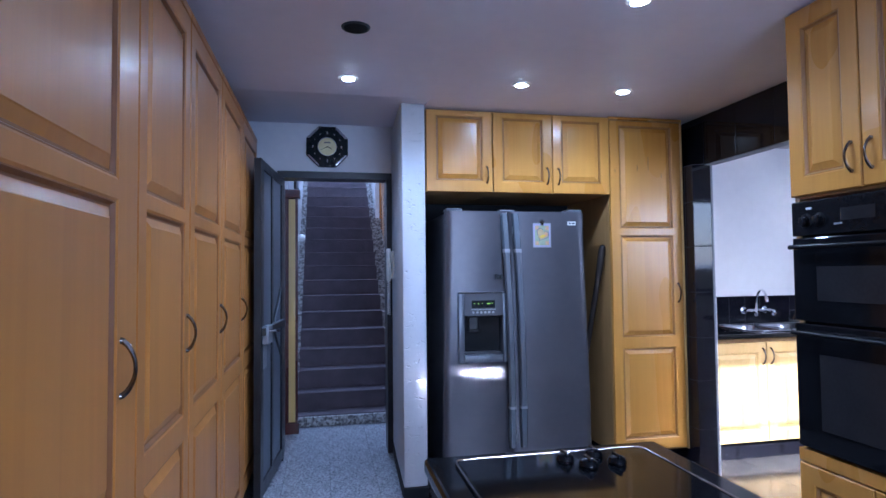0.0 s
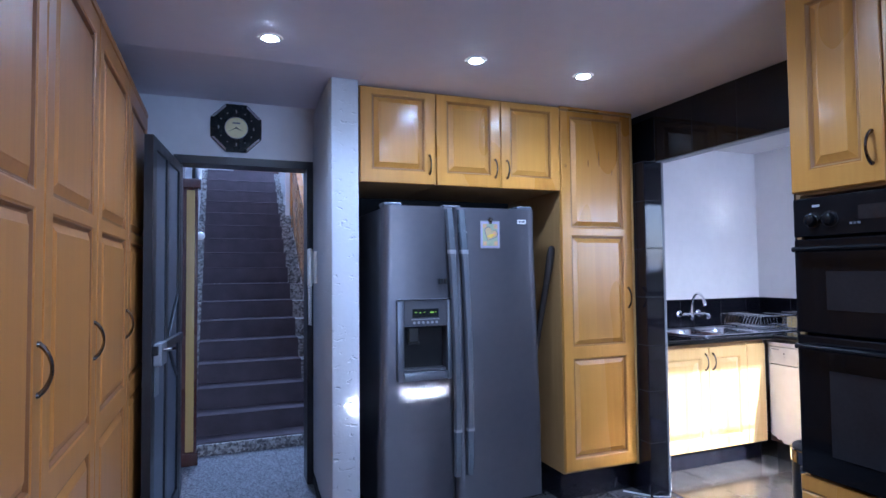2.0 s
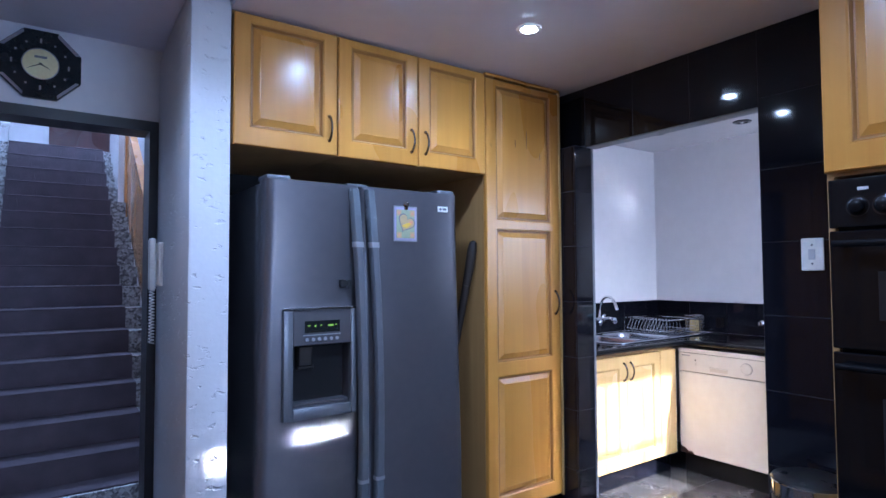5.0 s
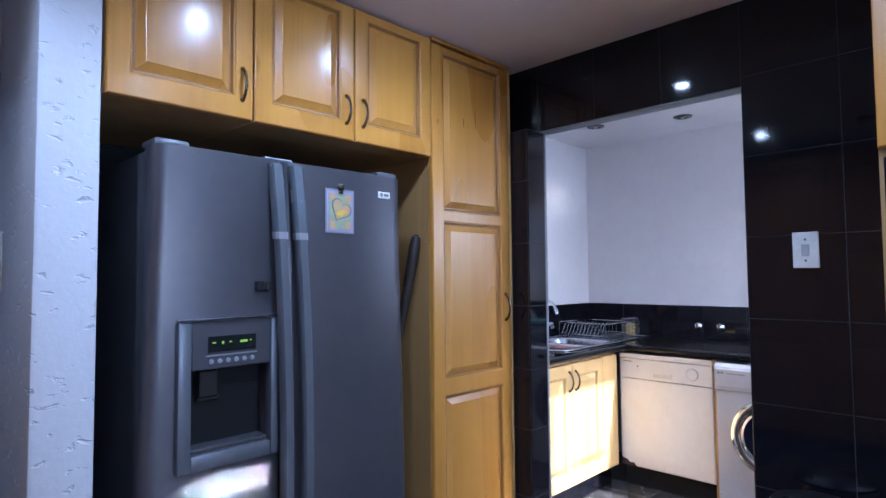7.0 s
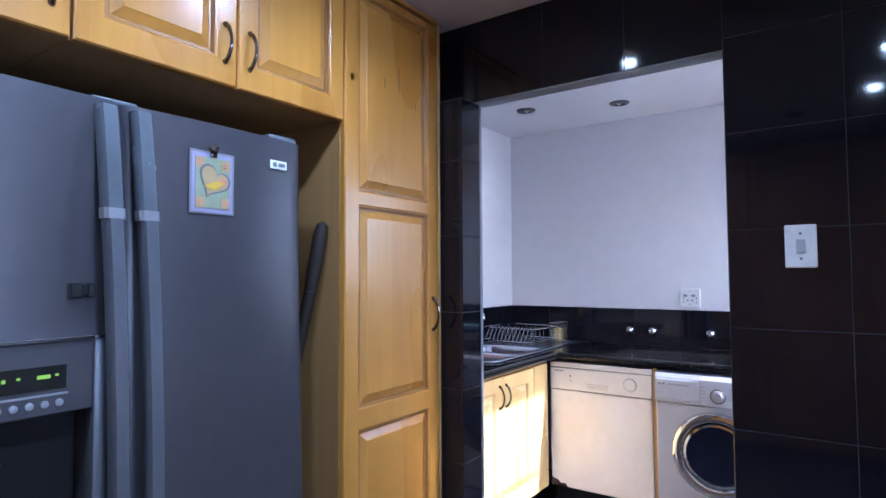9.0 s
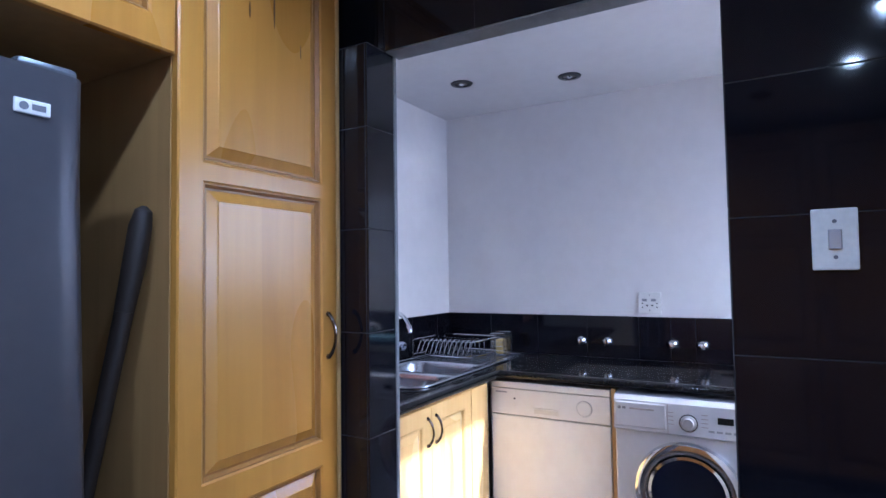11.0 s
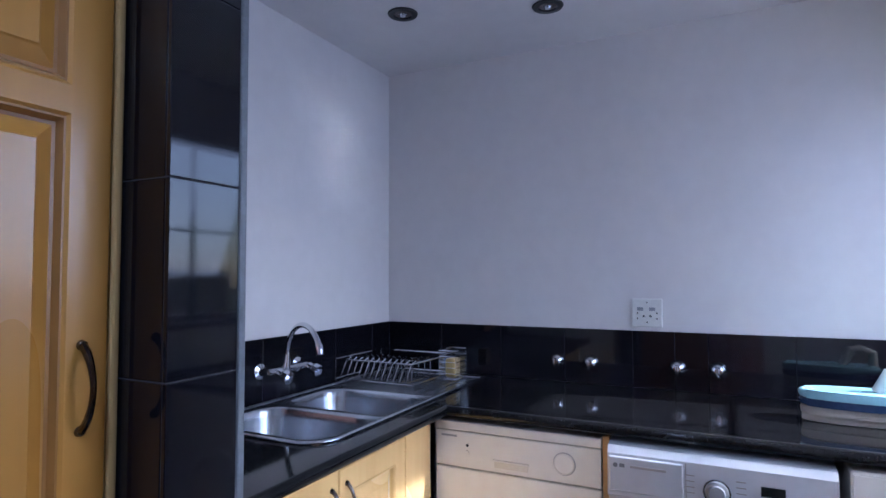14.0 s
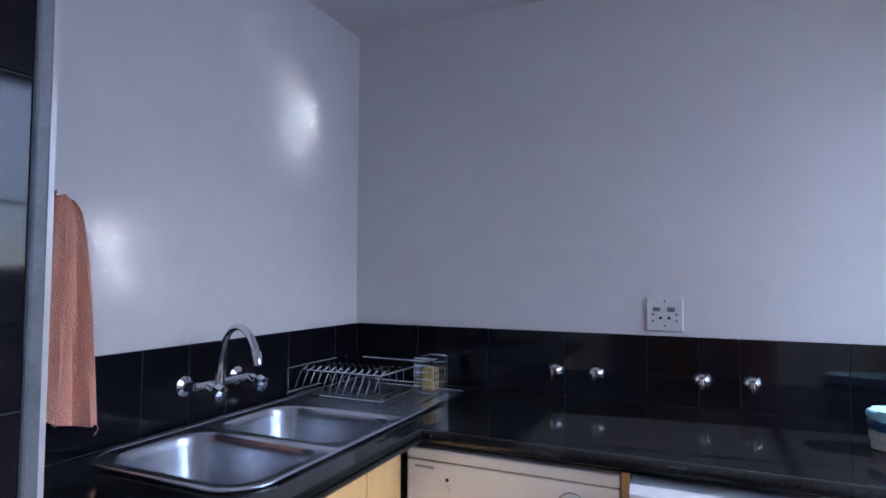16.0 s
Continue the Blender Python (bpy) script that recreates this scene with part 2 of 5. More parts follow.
FASCIA = mat("fridge_fascia", (0.060, 0.058, 0.066), (0.052, 0.050, 0.058), 8, rough=0.34, metal=0.2)
SILVER = mat("silver_plastic", (0.27, 0.275, 0.30), (0.24, 0.245, 0.27), 8, rough=0.38, metal=0.35)
HANDLE_TOP = mat("handle_dark_cap", (0.15, 0.17, 0.195), None, 8, rough=0.25, metal=0.3)
CHROME = mat("chrome", (0.75, 0.76, 0.78), (0.70, 0.71, 0.73), 12, rough=0.08, rvar=0.04, metal=1.0)
DARK_CHROME = mat("smoked_chrome", (0.22, 0.19, 0.17), (0.12, 0.10, 0.09), 40, rough=0.16, metal=1.0)
INOX = mat("brushed_stainless", (0.56, 0.59, 0.64), (0.49, 0.52, 0.57), 3, stretch=(2, 60, 10), rough=0.24, rvar=0.06, metal=1.0, bump=0.05, bscale=30)
BLACK_PLASTIC = mat("black_plastic", (0.012, 0.012, 0.013), None, 20, rough=0.3)
MATT_BLACK = mat("matt_black", (0.010, 0.010, 0.011), None, 20, rough=0.7, spec=0.2)
OVEN_GLASS = mat("black_oven_glass", (0.005, 0.005, 0.006), None, 12, rough=0.06, rvar=0.02, spec=0.22)
OVEN_BLACK = mat("black_oven_enamel", (0.006, 0.006, 0.007), None, 20, rough=0.22, spec=0.16)
OVEN_WINDOW = mat("smoked_oven_window", (0.020, 0.019, 0.020), (0.014, 0.013, 0.014), 9, rough=0.12, spec=0.25)
WHITE_ENAMEL = mat("aged_white_enamel", (0.74, 0.69, 0.62), (0.69, 0.63, 0.56), 2.5, rough=0.25, rvar=0.06, bump=0.02)
WHITE_PLASTIC = mat("white_plastic", (0.78, 0.77, 0.74), None, 10, rough=0.32)
WM_SILVER = mat("washer_silver", (0.50, 0.51, 0.55), (0.46, 0.47, 0.51), 4, rough=0.32, metal=0.35)
GREY_PRINT = mat("grey_print", (0.16, 0.16, 0.18), None, 10, rough=0.5)
WHITE_PRINT = mat("white_print", (0.6, 0.6, 0.6), None, 10, rough=0.5)
GATE_STEEL = mat("black_painted_steel", (0.018, 0.018, 0.022), (0.010, 0.010, 0.012), 14, rough=0.35, rvar=0.1, bump=0.1, bscale=90)
GATE_PANEL = mat("grey_gate_sheet", (0.14, 0.155, 0.19), (0.10, 0.115, 0.145), 5, rough=0.4, rvar=0.1, metal=0.3, bump=0.1, bscale=30)
TOWEL = mat("orange_terry", (0.80, 0.42, 0.31), (0.70, 0.33, 0.24), 9, rough=0.95, fine=220, bump=1.0, bscale=170, spec=0.1)
BRASS_DIAL = mat("gold_dial", (0.80, 0.72, 0.42), (0.70, 0.60, 0.32), 12, rough=0.3, metal=0.15)
GLASS = glass("clear_glass")
SMOKE_GLASS = mat("smoked_clock_glass", (0.012, 0.016, 0.018), None, 8, rough=0.08)
LED = glow("led_disc", (0.68, 0.84, 1.0), 80.0)
DISPLAY_GREEN = glow("green_display", (0.45, 0.9, 0.08), 0.12)
DISPLAY_GREEN.node_tree.nodes["Principled BSDF"].inputs["Base Color"].default_value = (0.10, 0.16, 0.02, 1)
DISPLAY_DARK = mat("dark_display", (0.01, 0.012, 0.012), None, 9, rough=0.15)
PALE_WOOD = wood("pale_edge_wood", (0.62, 0.42, 0.14), (0.46, 0.28, 0.08))
DARK_WOOD = wood("dark_wood", (0.022, 0.013, 0.009), (0.010, 0.006, 0.004), rough=0.55, coat=0.0)
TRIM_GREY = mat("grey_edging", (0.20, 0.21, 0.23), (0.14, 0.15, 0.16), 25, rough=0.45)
PICTURE_LILAC = mat("lilac_border", (0.34, 0.31, 0.46), None, 30, rough=0.35)
PICTURE_GREEN = mat("olive_ground", (0.30, 0.34, 0.22), (0.24, 0.28, 0.19), 40, rough=0.35)
PICTURE_PINK = mat("pink_paint", (0.62, 0.27, 0.15), (0.48, 0.20, 0.14), 60, rough=0.35)
PICTURE_PEACH = mat("peach_paint", (0.46, 0.33, 0.17), (0.38, 0.27, 0.14), 60, rough=0.35)
PICTURE_YELLOW = mat("yellow_paint", (0.66, 0.42, 0.05), None, 60, rough=0.35)
NAVY = mat("navy_plastic", (0.03, 0.06, 0.14), (0.02, 0.045, 0.11), 9, rough=0.25)
TEAL = mat("teal_plastic", (0.34, 0.60, 0.68), (0.28, 0.53, 0.62), 9, rough=0.25)
CREAM = mat("cream_plastic", (0.62, 0.55, 0.46), (0.54, 0.47, 0.38), 12, rough=0.35)
SPONGE = mat("yellow_sponge", (0.55, 0.40, 0.16), (0.42, 0.28, 0.10), 60, rough=0.95, bump=0.8, bscale=200)
BARK = mat("bark", (0.10, 0.075, 0.05), (0.05, 0.035, 0.025), 12, rough=0.9, bump=0.6)
LEAF = mat("leaf_green", (0.07, 0.13, 0.03), (0.04, 0.08, 0.02), 3, rough=0.55)
PAINTING = mat("dark_picture", (0.05, 0.07, 0.10), (0.02, 0.03, 0.05), 7, rough=0.3)
# lighter copy of the cupboard wood, with sunlight put into its colour
WOOD_LIT = wood("lit_varnished_wood", (0.64, 0.43, 0.19), (0.50, 0.31, 0.11))
GREY_SHADE = mat("mid_grey_print", (0.30, 0.28, 0.27), None, 10, rough=0.5)
RUST = mat("rust", (0.07, 0.03, 0.015), (0.02, 0.012, 0.01), 60, rough=0.9, bump=0.6)
PORT_GLASS = mat("dark_porthole_glass", (0.006, 0.008, 0.018), None, 6, rough=0.05, rvar=0.02, spec=0.2)
# groove tones: gathered stain, plus painted shade that strengthens the panel relief
WOOD_GROOVE = wood("stained_shaded_moulding", (0.36, 0.165, 0.036), (0.24, 0.100, 0.021), rough=0.36, coat=0.1)
PANTRY_GROOVE = wood("stained_shaded_pantry", (0.25, 0.092, 0.018), (0.15, 0.052, 0.010), rough=0.42, coat=0.0)
KNOT = mat("wood_knot", (0.16, 0.06, 0.015), (0.08, 0.03, 0.008), 80, rough=0.35)


# ---- mesh helpers ----
def base_of(ob):
    v = Vector((0, 0, 0))
    while ob is not None:
        v += ob.location
        ob = ob.parent
    return v


def finish(bm, name, material, smooth=False):
    me = bpy.data.meshes.new(name)
    bmesh.ops.recalc_face_normals(bm, faces=bm.faces)
    bm.to_mesh(me)
    bm.free()
    me.materials.append(material)
    if smooth:
        for p in me.polygons:
            p.use_smooth = True
        me.set_sharp_from_angle(angle=radians(38))
    return me


def thing(name, at, label, category, group=""):
    ob = new(name)
    ob.location = at
    ob.empty_display_size = 0.05
    return tagged(ob, label, category, group)


def part(name, bm, material, parent, label="", smooth=False):
    """One mesh, given in world places, as a child of a thing or of a part."""
    bm.transform(Matrix.Translation(-base_of(parent)))
    ob = new(name, finish(bm, name, material, smooth))
    ob.parent = parent
    return tagged(ob, label)


def solo(name, bm, material, label="", category="", group="", kind="", smooth=False):
    """A thing or piece of the setting that is one mesh."""
    return tagged(new(name, finish(bm, name, material, smooth)), label, category, group, kind)


def box(x0, x1, y0, y1, z0, z1, bevel=0.0, bm=None, seg=2):
    b = bmesh.new()
    bmesh.ops.create_cube(b, size=1)
    b.transform(Matrix.Translation(((x0 + x1) / 2, (y0 + y1) / 2, (z0 + z1) / 2)) @ Matrix.Diagonal((x1 - x0, y1 - y0, z1 - z0, 1)))
    if bevel:
        bmesh.ops.bevel(b, geom=list(b.edges), offset=bevel, segments=seg, affect="EDGES", profile=0.5)
    return merge(bm, b)


def merge(bm, b):
    if bm is None:
        return b
    me = bpy.data.meshes.new("tmp")
    b.to_mesh(me)
    bm.from_mesh(me)
    bpy.data.meshes.remove(me)
    b.free()
    return bm


def cyl(p0, p1, r0, r1=None, n=24, bevel=0.0, bm=None):
    """A round bar or cone from p0 to p1."""
    b = bmesh.new()
    p0, p1 = Vector(p0), Vector(p1)
    bmesh.ops.create_cone(b, cap_ends=True, segments=n, radius1=r0, radius2=r0 if r1 is None else r1, depth=(p1 - p0).length)
    if bevel:
        rim = [e for e in b.edges if abs(e.verts[0].co.z - e.verts[1].co.z) < 1e-6]
        bmesh.ops.bevel(b, geom=rim, offset=bevel, segments=2, affect="EDGES", profile=0.5)
    b.transform(Matrix.Translation((p0 + p1) / 2) @ (p1 - p0).to_track_quat("Z", "Y").to_matrix().to_4x4())
    return merge(bm, b)


def lathe(profile, at, axis=(0, 0, 1), n=32, bm=None):
    """Turned shape: profile of (radius, height) along axis from at."""
    b = bmesh.new()
    rings = []
    for r, h in profile:
        rings.append([b.verts.new((r * math.cos(2 * math.pi * i / n), r * math.sin(2 * math.pi * i / n), h)) for i in range(n)] if r > 1e-5 else [b.verts.new((0, 0, h))])
    for p, q in zip(rings, rings[1:]):
        for i in range(n):
            j = (i + 1) % n
            if len(p) == 1 and len(q) == 1:
                continue
            if len(p) == 1:
                b.faces.new((p[0], q[i], q[j]))
            elif len(q) == 1:
                b.faces.new((p[i], p[j], q[0]))
            else:
                b.faces.new((p[i], p[j], q[j], q[i]))
    b.transform(Matrix.Translation(at) @ Vector(axis).to_track_quat("Z", "Y").to_matrix().to_4x4())
    return merge(bm, b)


def tube(points, r, n=10, bm=None, ry=None):
    """A bent rod along points."""
    b = bmesh.new()
    pts = [Vector(p) for p in points]
    rings = []
    side = None
    for i, p in enumerate(pts):
        d = (pts[min(i + 1, len(pts) - 1)] - pts[max(i - 1, 0)]).normalized()
        if side is None:
            side = d.orthogonal().normalized()
        side = (side - d * side.dot(d)).normalized()
        up = d.cross(side)
        rad = r[i] if isinstance(r, (list, tuple)) else r
        rings.append([b.verts.new(p + side * rad * math.cos(a) + up * rad * math.sin(a)) for a in (2 * math.pi * k / n for k in range(n))])
    for p, q in zip(rings, rings[1:]):
        for k in range(n):
            b.faces.new((p[k], p[(k + 1) % n], q[(k + 1) % n], q[k]))
    b.faces.new(rings[0][::-1])
    b.faces.new(rings[-1])
    return merge(bm, b)


def prism(outline, z0, z1, bevel=0.0, bm=None, m=None):
    """An outline of (x, y) raised from z0 to z1."""
    b = bmesh.new()
    lo = [b.verts.new((x, y, z0)) for x, y in outline]
    hi = [b.verts.new((x, y, z1)) for x, y in outline]
    b.faces.new(lo[::-1])
    b.faces.new(hi)
    for i in range(len(lo)):
        j = (i + 1) % len(lo)
        b.faces.new((lo[i], lo[j], hi[j], hi[i]))
    if bevel:
        bmesh.ops.bevel(b, geom=list(b.edges), offset=bevel, segments=2, affect="EDGES", profile=0.5)
    if m:
        b.transform(m)
    return merge(bm, b)


def facing(x, y, z, way):
    """Frame of a cabinet front: u along its width, v up, n out of it. way: 'x-' or 'y-'."""
    if way == "y-":
        return Matrix(((1, 0, 0, x), (0, 0, -1, y), (0, 1, 0, z), (0, 0, 0, 1)))
    if way == "x-":
        return Matrix(((0, 0, -1, x), (-1, 0, 0, y), (0, 1, 0, z), (0, 0, 0, 1)))
    return Matrix(((0, 0, 1, x), (1, 0, 0, y), (0, 1, 0, z), (0, 0, 0, 1)))


def rect_ring(b, r0, h0, r1, h1, slot=0):
    a = [b.verts.new((u, v, h0)) for u, v in ((r0[0], r0[2]), (r0[1], r0[2]), (r0[1], r0[3]), (r0[0], r0[3]))]
    c = [b.verts.new((u, v, h1)) for u, v in ((r1[0], r1[2]), (r1[1], r1[2]), (r1[1], r1[3]), (r1[0], r1[3]))]
    for i in range(4):
        j = (i + 1) % 4
        b.faces.new((a[i], a[j], c[j], c[i])).material_index = slot


def shrink(r, d):
    return (r[0] + d, r[1] - d, r[2] + d, r[3] - d)


# door wood to its darker groove wood, with recess shade in the colour
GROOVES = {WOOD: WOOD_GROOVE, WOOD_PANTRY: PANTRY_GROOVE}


def panel_door(parent, m, w, h, panels, stile=0.065, t=0.022, handle=None, material=None, name="door"):
    """A framed door with raised panels; panels: (v0, v1) of each opening; handle: (u, v, length)."""
    material = material or WOOD
    b = bmesh.new()
    edge = (0.0, w, 0.0, h)
    soft = shrink(edge, 0.004)
    rect_ring(b, edge, 0.0, edge, t - 0.004)
    rect_ring(b, edge, t - 0.004, soft, t)
    u0, u1 = stile, w - stile

    def quad(a0, a1, b0, b1):
        b.faces.new([b.verts.new((u, v, t)) for u, v in ((a0, b0), (a1, b0), (a1, b1), (a0, b1))])

    quad(0.004, u0, 0.004, h - 0.004)
    quad(u1, w - 0.004, 0.004, h - 0.004)
    vs = 0.004
    for v0, v1 in panels:
        quad(u0, u1, vs, v0)
        vs = v1
        r = (u0, u1, v0, v1)
        rect_ring(b, r, t, shrink(r, 0.005), t - 0.003)
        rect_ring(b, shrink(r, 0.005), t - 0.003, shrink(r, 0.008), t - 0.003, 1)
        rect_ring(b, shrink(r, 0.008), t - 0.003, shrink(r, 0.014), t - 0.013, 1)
    quad(u0, u1, vs, h - 0.004)
    bmesh.ops.remove_doubles(b, verts=b.verts, dist=0.0001)
    b.transform(m)
    door = part(name, b, material, parent)
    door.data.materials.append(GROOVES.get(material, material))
    for v0, v1 in panels:
        b = bmesh.new()
        r = shrink((u0, u1, v0, v1), 0.013)
        rect_ring(b, r, t - 0.016, r, t - 0.0125)
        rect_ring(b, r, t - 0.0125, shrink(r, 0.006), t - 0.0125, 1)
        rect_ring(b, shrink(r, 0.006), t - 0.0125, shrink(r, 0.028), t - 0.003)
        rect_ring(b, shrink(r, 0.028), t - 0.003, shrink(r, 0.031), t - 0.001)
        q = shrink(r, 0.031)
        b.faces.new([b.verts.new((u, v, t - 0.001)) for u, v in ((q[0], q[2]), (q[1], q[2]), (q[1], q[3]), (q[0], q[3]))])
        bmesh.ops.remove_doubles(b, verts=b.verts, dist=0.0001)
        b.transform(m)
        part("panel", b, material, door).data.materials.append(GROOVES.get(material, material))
    if handle:
        hu, hv, ln = handle
        pts, rad = [], []
        for i in range(13):
            s = i / 12
            pts.append((hu, hv + (s - 0.5) * ln, t + 0.003 + 0.026 * math.sin(math.pi * s) ** 0.7))
            rad.append(0.0062 - 0.002 * math.sin(math.pi * s))
        b = tube(pts, rad, 8)
        for s in (-0.5, 0.5):
            cyl((hu, hv + s * ln, t - 0.001), (hu, hv + s * ln, t + 0.006), 0.008, 0.006, 12, bm=b)
        b.transform(m)
        part("handle", b, DARK_CHROME, door, "bowed dark chrome handle", True)
    return door


def structure(name, bm, material, label, category, smooth=False):
    return solo(name, bm, material, label, category, "", "structure", smooth)


# ---- large structure ----
CEIL = 2.37
b = box(-1.1, 2.67, -2.75, 4.2, -0.2, -0.006)
floor = structure("floor", b, GROUT_DARK, "dark slate tiled kitchen floor with thin grout lines", "floor")
b = box(2.67, 4.5, 1.35, 4.1, -0.2, -0.006)
floor_scullery = structure("floor_scullery", b, GROUT_DARK, "dark slate tiled scullery floor lit by sun", "floor")
b = box(-1.1, 2.2, 4.2, 5.3, -0.2, -0.006)
floor_hall = structure("floor_hall", b, GROUT_LIGHT, "grey speckled granite tiled hall floor", "floor")

# ceilings
bm = bmesh.new()
for x0, x1, y0, z0, y1, z1 in ((-1.1, 2.622, -2.75, CEIL, 3.1, CEIL), (-1.1, 0.70, 3.1, CEIL, 4.35, 2.49), (0.70, 2.622, 3.1, CEIL, 4.35, CEIL)):
    lo = [bm.verts.new(v) for v in ((x0, y0, z0), (x1, y0, z0), (x1, y1, z1), (x0, y1, z1))]
    hi = [bm.verts.new(v) for v in ((x0, y0, 2.62), (x1, y0, 2.62), (x1, y1, 2.62), (x0, y1, 2.62))]
    bm.faces.new(lo), bm.faces.new(hi)
    for i in range(4):
        bm.faces.new((lo[i], lo[(i + 1) % 4], hi[(i + 1) % 4], hi[i]))
structure("ceiling", bm, CEILING, "grey white painted kitchen ceiling with recessed lamps", "ceiling")
structure("ceiling_scullery", box(2.622, 4.5, 1.35, 4.1, 2.37, 2.62), WHITE_WALL, "white painted scullery ceiling", "ceiling")

# walls of the kitchen
structure("wall_west", box(-1.1, -0.965, -2.75, 4.2, 0, CEIL + 0.1), SMOOTH_PLASTER, "white plastered wall behind the tall cupboards", "wall")
bm = box(-1.1, 0.2, -2.75, -2.6, 0, CEIL)
box(2.2, 2.67, -2.75, -2.6, 0, CEIL, bm=bm)
box(0.2, 2.2, -2.75, -2.6, 0, 1.0, bm=bm)
box(0.2, 2.2, -2.75, -2.6, 2.1, CEIL, bm=bm)
structure("wall_south", bm, SMOOTH_PLASTER, "white plastered wall with a kitchen window", "wall")
bm = box(-1.1, -0.245, 4.2, 4.35, 0, 2.6)
box(0.60, 0.95, 4.2, 4.35, 0, 2.6, bm=bm)
box(-0.245, 0.60, 4.2, 4.35, 2.115, 2.6, bm=bm)
structure("wall_hall", bm, SMOOTH_PLASTER, "white plastered wall above a steel door frame", "wall")
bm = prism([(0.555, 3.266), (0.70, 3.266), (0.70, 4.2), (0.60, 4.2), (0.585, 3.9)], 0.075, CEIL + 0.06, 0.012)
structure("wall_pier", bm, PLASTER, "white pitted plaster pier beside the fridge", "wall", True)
bm = prism([(0.552, 3.262), (0.703, 3.262), (0.703, 4.2), (0.597, 4.2), (0.582, 3.9)], 0, 0.075, 0.003)
structure("baseboard", bm, MATT_BLACK, "black skirting at the foot of the pier", "baseboard")
structure("wall_niche", box(0.70, 2.547, 3.95, 4.1, 0, CEIL), MATT_BLACK, "dark wall at the back of the fridge niche", "wall")

# black tiled wall with the opening to the scullery
OY0, OY1, OZ, TX = 2.252, 3.165, 2.045, 0.0016
bm = box(2.547 + TX, 2.610, -2.6, OY0 - TX, 0, CEIL)
box(2.462 + TX, 2.610, OY1 + TX, 3.95, 0, OZ + TX, bm=bm)
box(2.547 + TX, 2.610, OY1 + TX, 3.95, OZ + TX, CEIL, bm=bm)
box(2.547 + TX, 2.610, OY0 - TX, OY1 + TX, OZ + TX, CEIL, bm=bm)
wall_east = structure("wall_east", bm, GROUT_DARK, "glossy black tiled wall around an open doorway", "wall")
bm = box(2.610, 2.622, 1.35, OY0, 0, CEIL)
box(2.610, 2.622, OY1 + 0.012, 4.1, 0, CEIL, bm=bm)
box(2.610, 2.622, OY0, OY1, OZ, CEIL, bm=bm)
structure("wall_scullery_west", bm, WHITE_WALL, "white painted scullery side of the doorway wall", "wall")
structure("trim", box(2.594, 2.609, OY1 - 0.003, OY1 + 0.02, 0, OZ, 0.003), TRIM_GREY, "grey edging strip along the tiled jamb", "trim")

# scullery walls
structure("wall_scullery_north", box(2.622, 4.36, 3.972, 4.1, 0, CEIL), WHITE_WALL, "white semi-gloss painted wall above the sink", "wall")
structure("wall_scullery_east", box(4.36, 4.5, 1.35, 4.1, 0, CEIL), WHITE_WALL, "white semi-gloss painted wall above the counter", "wall")
WX0, WX1, WZ0, WZ1 = 2.85, 4.32, 1.13, 2.05
bm = box(2.622, WX0, 1.38, 1.5, 0, CEIL)
box(WX1, 4.36, 1.38, 1.5, 0, CEIL, bm=bm)
box(WX0, WX1, 1.38, 1.5, 0, WZ0, bm=bm)
box(WX0, WX1, 1.38, 1.5, WZ1, CEIL, bm=bm)
structure("wall_scullery_south", bm, WHITE_WALL, "white painted scullery wall with a barred window", "wall")


def barred_window(name, x0, x1, y, z0, z1, cols, rows):
    w = tagged(thing(name, ((x0 + x1) / 2, y, z0), "steel framed window with burglar bars and clear panes", "window"), kind="structure")
    bm = box(x0, x1, y - 0.02, y + 0.02, z0, z0 + 0.03)
    box(x0, x1, y - 0.02, y + 0.02, z1 - 0.03, z1, bm=bm)
    box(x0, x0 + 0.03, y - 0.018, y + 0.018, z0 + 0.03, z1 - 0.03, bm=bm)
    box(x1 - 0.03, x1, y - 0.018, y + 0.018, z0 + 0.03, z1 - 0.03, bm=bm)
    part("window_frame", bm, GATE_STEEL, w)
    for i in range(1, cols):
        x = x0 + (x1 - x0) * i / cols
        part("bar", box(x - 0.007, x + 0.007, y - 0.012, y + 0.012, z0 + 0.03, z1 - 0.03), GATE_STEEL, w)
    for i in range(1, rows):
        z = z0 + (z1 - z0) * i / rows
        part("rail", box(x0 + 0.03, x1 - 0.03, y - 0.010, y + 0.010, z - 0.006, z + 0.006), GATE_STEEL, w)
    pane = part("pane", box(x0 + 0.03, x1 - 0.03, y - 0.026, y - 0.022, z0 + 0.03, z1 - 0.03), GLASS, w)
    pane.visible_shadow = False
    part("window_sill", box(x0 - 0.03, x1 + 0.03, y + 0.03, y + 0.10, z0 - 0.03, z0 - 0.002, 0.004), BLACK_TILE, w)
    return w


barred_window("window_1", WX0, WX1, 1.43, WZ0, WZ1, 4, 2)
barred_window("window_2", 0.2, 2.2, -2.68, 1.0, 2.1, 6, 2)

# garden outside the windows
GARDEN = mat("garden_ground", (0.16, 0.15, 0.10), (0.08, 0.10, 0.05), 0.8, rough=0.95)
structure("ground", box(-60, 60, -80, -2.76, -0.4, -0.25), GARDEN, "dry garden ground outside the windows", "ground")
HEDGE = mat("garden_wall_paint", (0.40, 0.30, 0.22), (0.30, 0.22, 0.16), 1.5, rough=0.9)
structure("garden_wall", box(-8, 14, -9.2, -9.0, -0.25, 1.5), HEDGE, "tan painted garden boundary wall", "garden wall")

